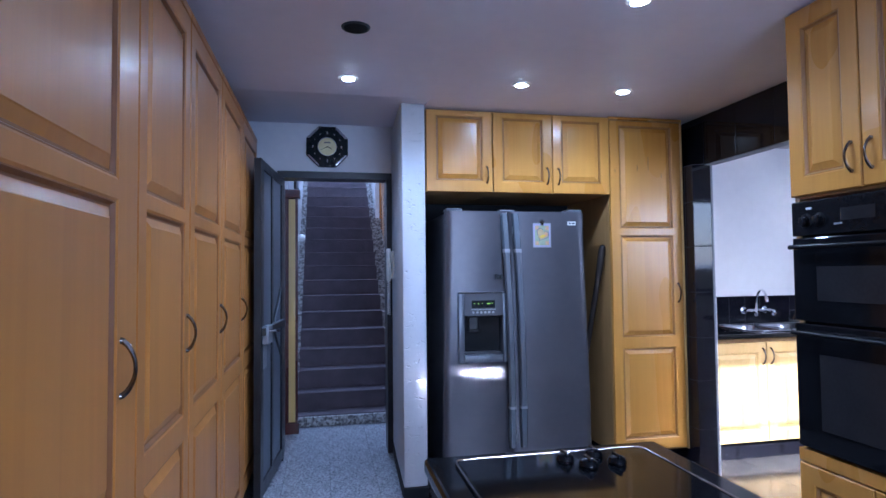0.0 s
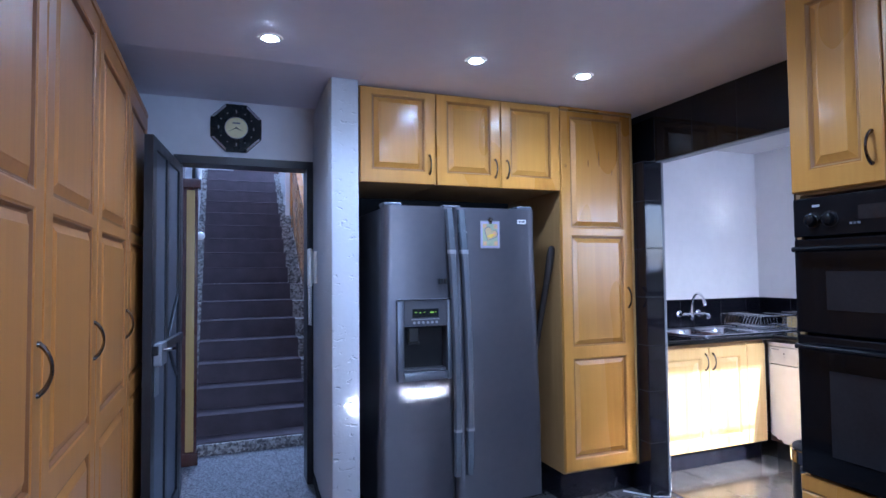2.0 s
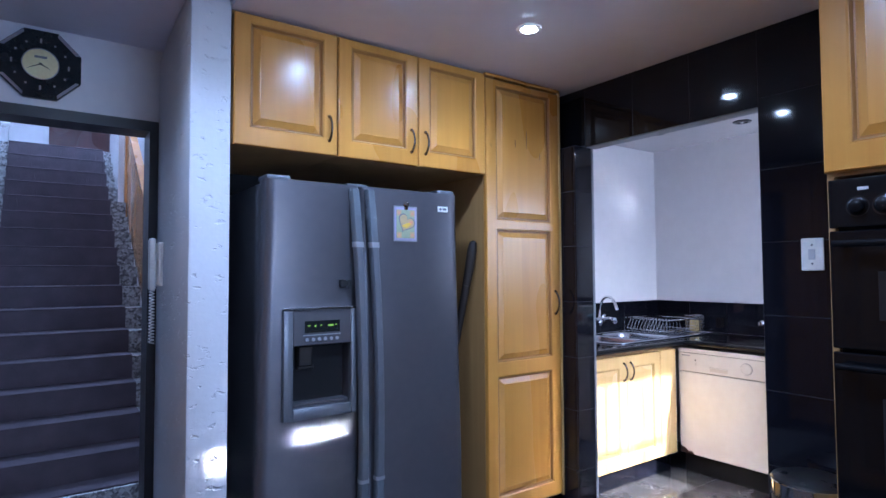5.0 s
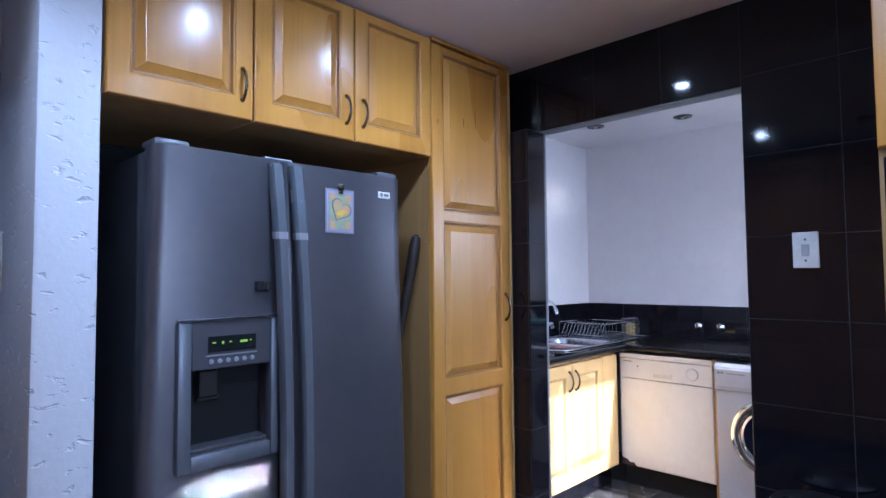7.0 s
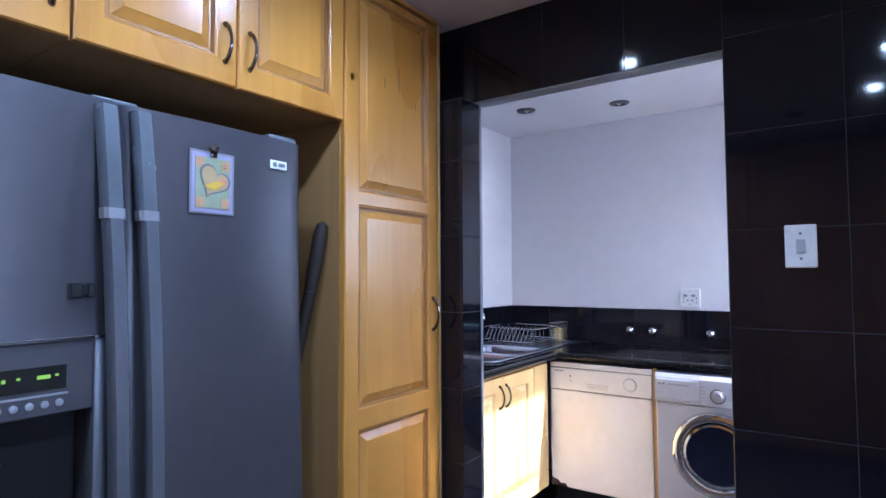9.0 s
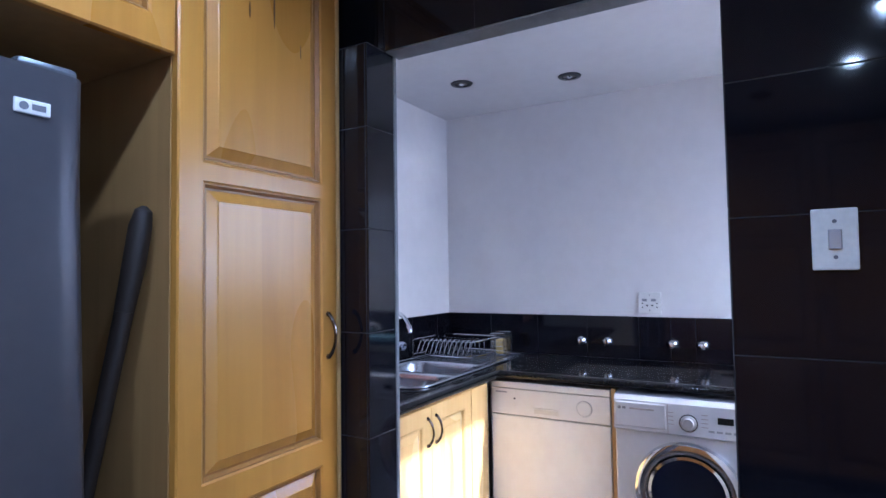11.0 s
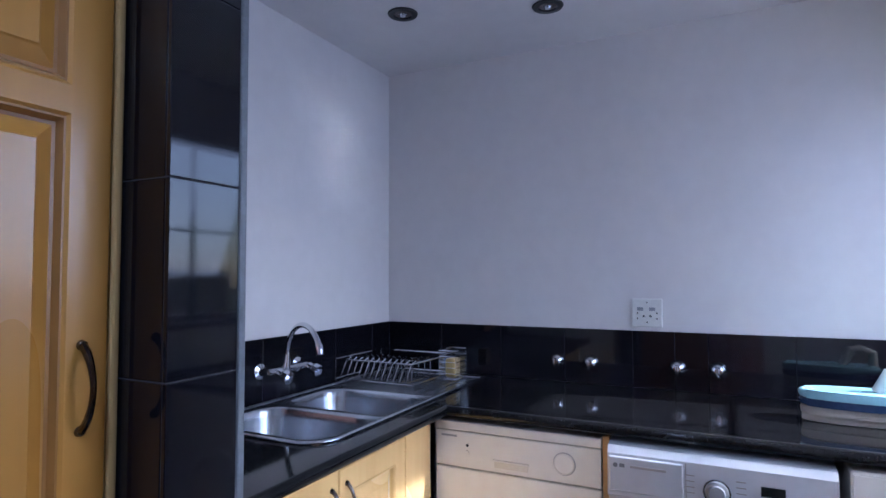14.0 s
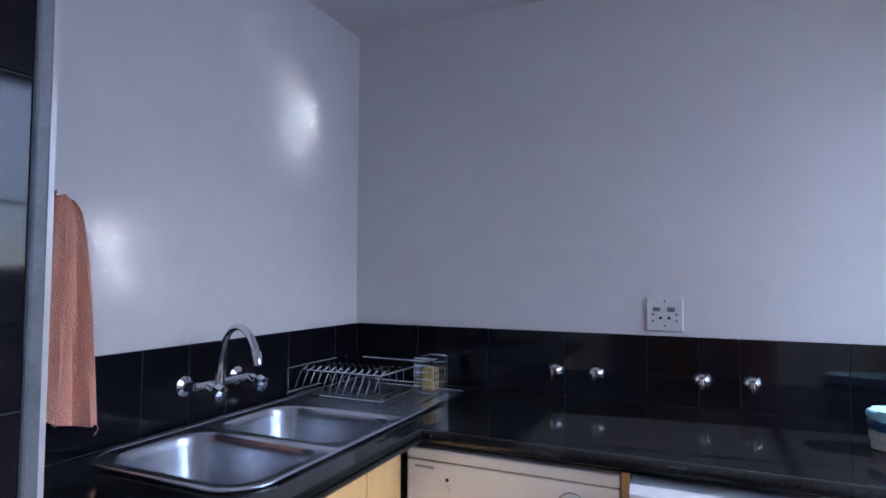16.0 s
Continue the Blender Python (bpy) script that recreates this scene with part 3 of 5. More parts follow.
# hall and stairs
structure("wall_hall_west", box(-0.42, -0.22, 5.0, 12, 0, 6), WHITE_WALL, "white painted wall along the stairs", "wall")
structure("wall_hall_side", box(-1.1, -1.0, 4.35, 5.0, 0, 3.0), WHITE_WALL, "white painted hall wall", "wall")
structure("wall_hall_return", box(-1.0, -0.22, 4.98, 5.0, 0, 3.0), WHITE_WALL, "white painted wall end beside the stairs", "wall")
structure("wall_hall_east", box(2.2, 2.35, 4.35, 12, 0, 6), WHITE_WALL, "white painted hall wall", "wall")
structure("wall_hall_north", box(-0.42, 2.35, 10.6, 10.75, 0, 6), WHITE_WALL, "white wall at the head of the stairs", "wall")
structure("ceiling_hall", box(-1.1, 2.35, 4.35, 12, 5.2, 5.3), CEILING, "white ceiling above the stairwell", "ceiling")
structure("wall_stairwell_south", box(-1.1, 2.35, 4.25, 4.35, 2.6, 5.3), WHITE_WALL, "white wall above the hall door", "wall")
structure("wall_hall_south_east", box(0.95, 2.35, 4.2, 4.35, 0, 2.6), WHITE_WALL, "white hall wall beside the door", "wall")

# ---- stairs ----
RISE, RUN, Y1, Z1 = 0.17, 0.227, 5.30, 0.248
stairs = tagged(thing("staircase", (0.28, 5.08, 0), "granite staircase covered with a grey purple carpet runner", "stairs"), kind="structure")
part("plinth_step", box(-0.22, 1.0, 5.08, 5.36, 0, 0.085, 0.006), STAIR_GRANITE, stairs)
part("carpet", box(-0.15, 0.72, 5.10, 5.31, 0.085, 0.095, 0.003), CARPET, stairs)
for k in range(16):
    y, z = Y1 + k * RUN, Z1 + k * RISE
    last = k == 15
    step = part("step", box(-0.22, 0.86, y + 0.012, (y + 1.9) if last else (y + RUN + 0.03), max(0, z - 0.55), z - 0.008), STAIR_GRANITE, stairs)
    bm = box(-0.15, 0.72, y - 0.002, y + RUN + (1.5 if last else 0.02), z - 0.006, z + 0.006, 0.004)
    box(-0.15, 0.72, y + 0.000, y + 0.010, z - RISE + 0.008, z - 0.006, bm=bm)
    part("carpet", bm, CARPET, step)

# HALL
post = thing("newel_post", (-0.2, 4.9, 0), "dark red wooden post with a pale edge strip", "post")
part("shaft", box(-0.27, -0.13, 4.89, 4.97, 0.06, 2.00, 0.004), WOOD_RED, post)
part("foot_block", box(-0.285, -0.12, 4.875, 4.975, 0.0, 0.09, 0.006), WOOD_RED, post)
part("edge_strip", box(-0.205, -0.150, 4.878, 4.889, 0.10, 1.99, 0.003), PALE_WOOD, post, "pale wooden edge strip")
part("cap", box(-0.29, -0.11, 4.865, 4.975, 2.00, 2.075, 0.010), WOOD_RED, post)
rail = thing("handrail_panel", (0.93, 6.5, 0.6), "orange varnished wooden balustrade panel along the stairs", "balustrade")


def sloped_board(x0, x1, y0, z0, z1, y2, z2, z3):
    """A board in the plane of the stairs: from (z0, z1) at y0 to (z2, z3) at y2."""
    b = bmesh.new()
    sides = [[b.verts.new((x, y, z)) for y, z in ((y0, z0), (y2, z2), (y2, z3), (y0, z1))] for x in (x0, x1)]
    b.faces.new(sides[0]), b.faces.new(sides[1])
    for k in range(4):
        m = (k + 1) % 4
        b.faces.new((sides[0][k], sides[0][m], sides[1][m], sides[1][k]))
    return b


part("panel", sloped_board(0.872, 0.908, 5.45, 0.20, 1.13, 7.86, 2.00, 2.93), WOOD_ORANGE, rail)
part("top_rail", sloped_board(0.858, 0.922, 5.42, 1.12, 1.17, 7.86, 2.93, 2.98), WOOD_ORANGE, rail)
part("end_post", box(0.852, 0.932, 5.36, 5.45, 0.086, 1.22, 0.006), WOOD_ORANGE, rail)
part("end_post", box(0.852, 0.932, 7.861, 7.945, 1.95, 3.02, 0.006), WOOD_ORANGE, rail)
structure("wall_stair_pier", box(0.80, 0.90, 7.95, 8.9, 1.3, 5.2), WHITE_WALL, "white painted wall pier beside the upper steps", "wall")
pic = thing("framed_picture", (-0.2, 6.2, 2.4), "dark framed picture hung on the stair wall", "picture", "pictures on the stair wall")
part("frame", box(-0.219, -0.195, 6.0, 6.5, 2.25, 2.85, 0.004), DARK_WOOD, pic)
part("image", box(-0.1945, -0.193, 6.04, 6.46, 2.29, 2.81), PAINTING, pic)
copy_thing(pic, Matrix.Translation((-0.2, 7.05, 2.75)))
for y, z in ((6.9, 1.78), (8.6, 2.96)):
    kn = thing("wall_light", (-0.19, y, z), "small round white lamp on the stair wall", "lamp", "round lamps on the stair wall")
    part("globe", lathe([(0, 0), (0.03, 0.006), (0.045, 0.03), (0.045, 0.05), (0.03, 0.075), (0, 0.085)], (-0.215, y, z), (1, 0, 0), 20), WHITE_PLASTIC, kn, "", True)
    part("rose", lathe([(0.05, 0), (0.05, 0.006), (0, 0.007)], (-0.219, y, z), (1, 0, 0), 20), WHITE_PLASTIC, kn)
dr = tagged(thing("door_1", (0.42, 10.58, 2.8), "brown wooden door at the head of the stairs", "door"), kind="structure")
part("leaf", box(0.22, 0.98, 10.55, 10.598, 2.8, 4.8, 0.004), WOOD_RED, dr)
part("door_handle", tube([(0.92, 10.548, 3.8), (0.92, 10.50, 3.8), (0.82, 10.50, 3.8)], 0.009, 8), CHROME, dr, "", True)
part("frame_left", box(0.16, 0.218, 10.54, 10.598, 2.8, 4.86), WHITE_PLASTIC, dr)
part("frame_right", box(0.982, 1.04, 10.54, 10.598, 2.8, 4.86), WHITE_PLASTIC, dr)

# ---- clock and intercom ----
ck = thing("wall_clock", (0.117, 4.19, 2.305), "octagonal smoked glass wall clock with a gold dial", "clock")
R8 = 0.153 / math.cos(math.pi / 8)
octo = [(R8 * math.cos(math.pi / 8 + i * math.pi / 4), R8 * math.sin(math.pi / 8 + i * math.pi / 4)) for i in range(8)]
cm = facing(0.117, 4.198, 2.300, "y-")
part("case", prism(octo, 0.0, 0.026, 0.004, m=cm), SMOKE_GLASS, ck)
for i in (1, 3, 5, 7):
    a, c = Vector(octo[i - 1]), Vector(octo[i])
    mid, d = (a + c) / 2, (c - a).normalized()
    n = Vector((d.y, -d.x))
    if n.dot(mid) > 0:
        n = -n
    q = [mid - d * 0.058 + n * 0.004, mid + d * 0.058 + n * 0.004, mid + d * 0.050 + n * 0.016, mid - d * 0.050 + n * 0.016]
    part("chrome_strip", prism([tuple(v) for v in q], 0.0265, 0.030, m=cm), CHROME, ck, "bevelled mirror strip")
part("dial", lathe([(0.066, 0), (0.066, 0.004), (0, 0.0041)], (0.117, 4.172, 2.300), (0, -1, 0), 40), BRASS_DIAL, ck)
part("dial_rim", lathe([(0.066, 0), (0.070, 0.004), (0.070, 0.006), (0.066, 0.006)], (0.117, 4.172, 2.300), (0, -1, 0), 40), CHROME, ck, "", True)
for i in range(12):
    a = i * math.pi / 6
    x, z = 0.105 * math.sin(a), 0.105 * math.cos(a)
    mk = [(x - 0.004, z - 0.004), (x + 0.004, z - 0.004), (x + 0.004, z + 0.004), (x - 0.004, z + 0.004)] if i % 3 else [(x - 0.004, z - 0.010), (x + 0.004, z - 0.010), (x + 0.004, z + 0.010), (x - 0.004, z + 0.010)]
    part("hour_mark", prism(mk, 0.0265, 0.0285, m=cm), GREY_SHADE, ck)
for ang, ln, w in ((-118, 0.040, 0.004), (118, 0.056, 0.003)):
    part("pointer", prism([(-w, -0.006), (w, -0.006), (0.0005, ln), (-0.0005, ln)], 0.031, 0.0325, m=cm @ Matrix.Rotation(radians(ang), 4, "Z")), BLACK_PLASTIC, ck)
part("name_bar", box(0.094, 0.140, 4.1668, 4.1678, 2.326, 2.336), GREY_PRINT, ck)

ic = thing("intercom_phone", (0.57, 3.98, 1.27), "white wall intercom handset with a coiled cord", "intercom")
part("base_plate", box(0.568, 0.592, 3.94, 4.03, 1.31, 1.51, 0.006), WHITE_PLASTIC, ic)
part("handset", box(0.537, 0.567, 3.985, 4.03, 1.29, 1.53, 0.011), WHITE_PLASTIC, ic, "", True)
coil = []
for i in range(150):
    s = i / 149
    a = s * 2 * math.pi * 17
    z = 1.29 - 0.24 * s
    coil.append((0.552 + 0.011 * math.cos(a), 4.00 + 0.011 * math.sin(a), z))
part("cord", tube(coil, 0.0028, 5), WHITE_PLASTIC, ic, "coiled white cord", True)

# ---- kitchen cupboards ----
PZ0, PZ1 = 0.10, 2.27
for y0, y1, side in ((-0.56, 0.08, "l"), (0.085, 0.395, "r"), (1.375, 1.925, "r"), (1.93, 2.54, "r"), (2.545, 3.205, "r"), (3.21, 3.87, "r")):
    cup = thing("pantry_cupboard", (-0.66, (y0 + y1) / 2, 0), "tall orange-brown varnished wood cupboard with three raised panels", "cupboard", "row of tall pantry cupboards")
    bm = box(-0.955, -0.376, y0 + 0.001, y1 - 0.001, PZ0, PZ1 - 0.03)
    part("body", bm, WOOD_SIDE, cup)
    part("plinth", box(-0.955, -0.42, y0 + 0.001, y1 - 0.001, 0.0, PZ0), MATT_BLACK, cup)
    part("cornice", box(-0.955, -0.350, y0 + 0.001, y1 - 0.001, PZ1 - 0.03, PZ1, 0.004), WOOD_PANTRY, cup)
    w, h = y1 - y0 - 0.004, PZ1 - 0.035 - PZ0
    hu = w - 0.035 if side == "r" else 0.035
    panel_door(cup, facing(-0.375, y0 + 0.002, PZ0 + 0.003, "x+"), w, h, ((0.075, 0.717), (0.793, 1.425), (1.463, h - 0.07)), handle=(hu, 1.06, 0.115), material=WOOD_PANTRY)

cup = thing("pantry_cupboard", (-0.64, 0.99, 0), "tall orange-brown varnished wood cupboard standing slightly proud of the row", "cupboard", "row of tall pantry cupboards")
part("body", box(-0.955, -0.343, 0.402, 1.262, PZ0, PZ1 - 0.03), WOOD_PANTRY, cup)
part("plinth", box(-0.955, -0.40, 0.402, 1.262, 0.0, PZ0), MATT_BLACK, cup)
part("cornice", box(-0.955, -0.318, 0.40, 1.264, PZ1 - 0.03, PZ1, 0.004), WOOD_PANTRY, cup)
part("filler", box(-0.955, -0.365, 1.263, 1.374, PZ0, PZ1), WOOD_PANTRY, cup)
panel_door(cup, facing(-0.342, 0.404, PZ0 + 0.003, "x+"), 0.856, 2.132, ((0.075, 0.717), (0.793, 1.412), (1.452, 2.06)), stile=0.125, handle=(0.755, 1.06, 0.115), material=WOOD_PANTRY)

# cupboards above the fridge
for x0, x1, n in ((0.706, 1.130, 1), (1.132, 1.926, 2)):
    cup = thing("wall_cupboard", ((x0 + x1) / 2, 3.6, 1.85), "golden varnished wood wall cupboard above the fridge", "cupboard", "cupboards above the fridge")
    part("body", box(x0, x1, 3.29, 3.945, 1.852, CEIL - 0.004), WOOD_SIDE, cup)
    w = (x1 - x0) / n
    for i in range(n):
        panel_door(cup, facing(x0 + i * w + 0.002, 3.288, 1.850, "y-"), w - 0.004, 0.505, ((0.066, 0.478),), stile=0.057, handle=((w - 0.04) if i == 0 else 0.036, 0.11, 0.10))

cup = thing("broom_cupboard", (2.19, 3.6, 0), "tall golden varnished wood cupboard with three raised panels beside the fridge", "cupboard")
part("body", box(1.928, 2.445, 3.29, 3.945, 0.17, CEIL - 0.004), WOOD_SIDE, cup)
part("plinth", box(1.935, 2.445, 3.34, 3.94, 0.0, 0.17), BLACK_TILE, cup)
part("cornice", box(1.926, 2.448, 3.262, 3.289, CEIL - 0.020, CEIL - 0.004, 0.003), WOOD, cup)
panel_door(cup, facing(1.930, 3.288, 0.185, "y-"), 0.514, 2.155, ((0.07, 0.664), (0.728, 1.402), (1.442, 2.13)), stile=0.062, handle=(0.474, 1.017, 0.12))
for x, z, a, h in ((1.962, 2.005, 0.009, 0.013), (2.205, 2.06, 0.003, 0.05), (2.125, 2.03, 0.003, 0.022), (2.30, 1.98, 0.002, 0.02)):
    part("knot", prism([(a * math.cos(k * math.pi / 6), h * math.sin(k * math.pi / 6)) for k in range(12)], 0.0, 0.0008, m=facing(x, 3.2668 if x < 2.0 else 3.2673, z, "y-")), KNOT, cup, "dark knot in the wood")
part("filler_strip", box(2.446, 2.460, 3.264, 3.292, 0.17, CEIL - 0.004, 0.005), WOOD_LIT, cup)

# oven tower
tower = thing("oven_tower", (2.22, 1.47, 0), "golden varnished wood tower cupboard housing a black double oven", "cupboard")
bm = box(1.925, 2.545, 1.152, 1.772, 0.10, 0.655)
box(1.925, 2.545, 1.152, 1.170, 0.655, 1.625, bm=bm)
box(1.925, 2.545, 1.755, 1.772, 0.655, 1.625, bm=bm)
box(2.50, 2.545, 1.170, 1.755, 0.655, 1.625, bm=bm)
box(1.925, 2.545, 1.152, 1.772, 1.625, CEIL - 0.004, bm=bm)
part("body", bm, WOOD_SIDE, tower)
part("plinth", box(1.97, 2.545, 1.152, 1.772, 0.0, 0.10), MATT_BLACK, tower)
part("rail", box(1.902, 1.925, 1.152, 1.772, 0.615, 0.665, 0.003), WOOD, tower)
for y1, hu in ((1.772, 0.272), (1.460, 0.036)):
    panel_door(tower, facing(1.923, y1 - 0.001, 1.635, "x-"), 0.308, 0.725, ((0.07, 0.655),), handle=(hu, 0.11, 0.10))
for y1, hu in ((1.772, 0.272), (1.460, 0.036)):
    panel_door(tower, facing(1.923, y1 - 0.001, 0.11, "x-"), 0.308, 0.50, ((0.07, 0.43),), handle=(hu, 0.38, 0.10))

oven = thing("double_oven", (2.2, 1.462, 0.67), "black glass built-in double oven with round knobs", "oven")
part("body", box(1.93, 2.49, 1.175, 1.75, 0.672, 1.615), MATT_BLACK, oven)
cp = part("control_panel", box(1.893, 1.93, 1.168, 1.760, 1.480, 1.612, 0.004), OVEN_BLACK, oven)
for y in (1.690, 1.630, 1.330, 1.265):
    k = part("knob", lathe([(0.024, 0), (0.024, 0.004), (0.019, 0.006), (0.017, 0.022), (0.014, 0.024), (0, 0.024)], (1.893, y, 1.535), (-1, 0, 0), 24), OVEN_BLACK, cp, "", True)
    part("knob_ring", lathe([(0.028, 0), (0.028, 0.002), (0.0245, 0.002), (0.0245, 0)], (1.8925, y, 1.535), (-1, 0, 0), 24), OVEN_WINDOW, k)
part("display", box(1.8905, 1.893, 1.41, 1.54, 1.525, 1.570), OVEN_WINDOW, cp)
for i in range(3):
    part("button", box(1.889, 1.893, 1.56 - i * 0.012, 1.567 - i * 0.012, 1.512, 1.519), SILVER, cp)
part("brand_mark", box(1.8915, 1.893, 1.665, 1.69, 1.578, 1.586), WHITE_PRINT, cp)
for z0, z1 in ((1.155, 1.472), (0.678, 1.146)):
    d = part("oven_door", box(1.893, 1.93, 1.168, 1.760, z0, z1, 0.004), OVEN_GLASS, oven)
    part("window", box(1.8905, 1.893, 1.262, 1.650, z0 + 0.08, z1 - 0.11), OVEN_WINDOW, d)
    bm = tube([(1.860, 1.19 + 0.55 * i / 12, z1 - 0.035) for i in range(13)], 0.009, 10)
    for y in (1.21, 1.72):
        box(1.860, 1.893, y - 0.008, y + 0.008, z1 - 0.043, z1 - 0.027, bm=bm)
    part("handle", bm, OVEN_BLACK, d, "", True)
base = thing("base_cupboard", (2.22, 0.4, 0), "golden varnished wood base cupboard", "cupboard")
part("body", box(1.925, 2.545, -0.6, 1.148, 0.10, 0.86), WOOD_SIDE, base)
part("plinth", box(1.97, 2.545, -0.6, 1.148, 0.0, 0.10), MATT_BLACK, base)
for i in range(3):
    panel_door(base, facing(1.923, 1.146 - i * 0.58, 0.11, "x-"), 0.575, 0.745, ((0.07, 0.675),), handle=(0.05, 0.62, 0.10))
solo("worktop", box(1.89, 2.545, -0.6, 1.148, 0.862, 0.90, 0.006), BLACK_STONE, "polished black granite worktop on base cupboards", "worktop")

# island with the hob
isl = thing("island_unit", (0.645, 0.6, 0), "golden varnished wood island cupboard under a black worktop", "cupboard")
part("body", box(0.40, 0.90, -0.25, 1.18, 0.10, 0.86), WOOD_SIDE, isl)
part("plinth", box(0.44, 0.86, -0.22, 1.15, 0.0, 0.10), MATT_BLACK, isl)
for i in range(2):
    panel_door(isl, facing(0.402, 1.175 - i * 0.71, 0.11, "x-"), 0.70, 0.745, ((0.07, 0.675),), handle=(0.05, 0.62, 0.10))
solo("island_worktop", box(0.335, 0.962, -0.3, 1.255, 0.862, 0.90, 0.010, seg=3), BLACK_STONE, "polished black granite worktop of the island", "worktop")
hob = thing("glass_hob", (0.645, 0.9, 0.90), "black ceramic glass hob with chrome trim set in the worktop", "hob")
part("glass", box(0.405, 0.885, 0.42, 1.195, 0.9005, 0.906, 0.002), OVEN_GLASS, hob)
trim = tube([(0.40, 0.46, 0.9045), (0.40, 1.175, 0.9045), (0.407, 1.193, 0.9045), (0.425, 1.2, 0.9045), (0.865, 1.2, 0.9045), (0.883, 1.193, 0.9045), (0.89, 1.175, 0.9045), (0.89, 0.46, 0.905)], 0.0042, 8)
part("trim", trim, DARK_CHROME, hob, "thin chrome trim", True)
for x, y in ((0.655, 1.135), (0.735, 1.150), (0.690, 1.085), (0.765, 1.090)):
    kn = part("knob", lathe([(0.020, 0), (0.022, 0.005), (0.019, 0.014), (0.012, 0.019), (0, 0.020)], (x, y, 0.906), (0, 0, 1), 20), OVEN_BLACK, hob, "", True)
    part("grip", box(x - 0.005, x + 0.005, y - 0.019, y + 0.019, 0.918, 0.930, 0.003), OVEN_BLACK, kn)

# ---- fridge ----
FX0, FX1, FS, FY = 0.822, 1.724, 1.218, 3.236
fr = thing("fridge_freezer", (1.25, 3.4, 0), "grey metallic side-by-side fridge freezer with a water dispenser", "fridge")
part("body", box(FX0 + 0.01, FX1 - 0.01, 3.315, 3.93, 0.03, 1.722, 0.006), STEEL_SIDE, fr)
for i, x in enumerate((FX0 + 0.08, FX1 - 0.08)):
    part("foot", cyl((x, 3.40, 0), (x, 3.40, 0.032), 0.02, n=12), BLACK_PLASTIC, fr)
part("kick_grille", box(FX0 + 0.02, FX1 - 0.02, 3.285, 3.315, 0.03, 0.10, 0.004), BLACK_PLASTIC, fr)


def curved_slab(x0, x1, y_edge, bulge, y_back, z0, z1, hole=None, n=10, flare=None):
    """A door whose front bows out slightly, with rounded outer edges; hole cuts (x0, x1, z0, z1) out of the front."""
    b = bmesh.new()
    xs = sorted({x0, x1, *[x0 + (x1 - x0) * i / n for i in range(1, n)], x0 + 0.008, x0 + 0.02, x1 - 0.008, x1 - 0.02, *(hole[:2] if hole else ())})
    zs = sorted({z0, z1, 0.55, 1.55, *(hole[2:] if hole else ())})

    def yy(x):
        s = (x - x0) / (x1 - x0) * 2 - 1
        e = min(x - x0, x1 - x)
        return y_edge - bulge * (1 - s * s) + (0.018 * (1 - min(e, 0.02) / 0.02) ** 2)

    grid = {(x, z): b.verts.new((x, yy(x), z)) for x in xs for z in zs}
    for xa, xb in zip(xs, xs[1:]):
        for za, zb in zip(zs, zs[1:]):
            if hole and hole[0] - 1e-6 <= xa and xb <= hole[1] + 1e-6 and hole[2] - 1e-6 <= za and zb <= hole[3] + 1e-6:
                continue
            b.faces.new((grid[xa, za], grid[xb, za], grid[xb, zb], grid[xa, zb]))
    back = {(x, z): b.verts.new((x, y_back, z)) for x in (x0, x1) for z in (z0, z1)}
    for z, flip in ((z0, 0), (z1, 1)):
        b.faces.new([grid[x, z] for x in xs] + [back[x1, z], back[x0, z]])
    for x in (x0, x1):
        b.faces.new([grid[x, z] for z in zs] + [back[x, z1], back[x, z0]])
    b.faces.new((back[x0, z0], back[x1, z0], back[x1, z1], back[x0, z1]))
    if flare:
        for v in b.verts:
            if abs(v.co.x - flare[0]) < 0.06:
                v.co.x += flare[1] * max(0.0, min(1.0, (1.55 - v.co.z) / 1.0))
    if hole:
        h0, h1, v0, v1 = hole
        ring = [(x, v0) for x in xs if h0 - 1e-6 <= x <= h1 + 1e-6] + [(h1, v1)] + [(x, v1) for x in reversed(xs) if h0 - 1e-6 <= x < h1 - 1e-6]
        inner = [b.verts.new((x, y_back - 0.005, z)) for x, z in ring]
        for i in range(len(ring)):
            j = (i + 1) % len(ring)
            b.faces.new((grid[ring[i]], grid[ring[j]], inner[j], inner[i]))
        b.faces.new(inner)
    return b


HOLE = (0.924, 1.164, 0.850, 1.085)
d1 = part("freezer_door", curved_slab(FX0, FS - 0.003, FY, 0.012, 3.31, 0.105, 1.727, HOLE, flare=(FX0, -0.028)), STEEL, fr, "", True)
d2 = part("fridge_door", curved_slab(FS + 0.003, FX1, FY, 0.012, 3.31, 0.105, 1.727, flare=(FX1, 0.028)), STEEL, fr, "", True)


def bowed_bar(x, half, z0, z1, n=14):
    """A door handle of flattened section that bows away from the door towards its middle."""
    b = bmesh.new()
    rings = []
    for i in range(n + 1):
        z = z0 + (z1 - z0) * i / n
        s = (z - 0.28) / (1.716 - 0.28)
        y = FY - 0.030 - 0.048 * math.sin(math.pi * s) ** 0.8
        prof = [(-half, 0.030), (-half, 0.008), (-half * 0.7, 0.0), (half * 0.7, 0.0), (half, 0.008), (half, 0.030)]
        rings.append([b.verts.new((x + u + 0.026 * (1.716 - z), y + v, z)) for u, v in prof])
    for p, q in zip(rings, rings[1:]):
        for k in range(6):
            b.faces.new((p[k], p[(k + 1) % 6], q[(k + 1) % 6], q[k]))
    b.faces.new(rings[0][::-1])
    b.faces.new(rings[-1])
    return b


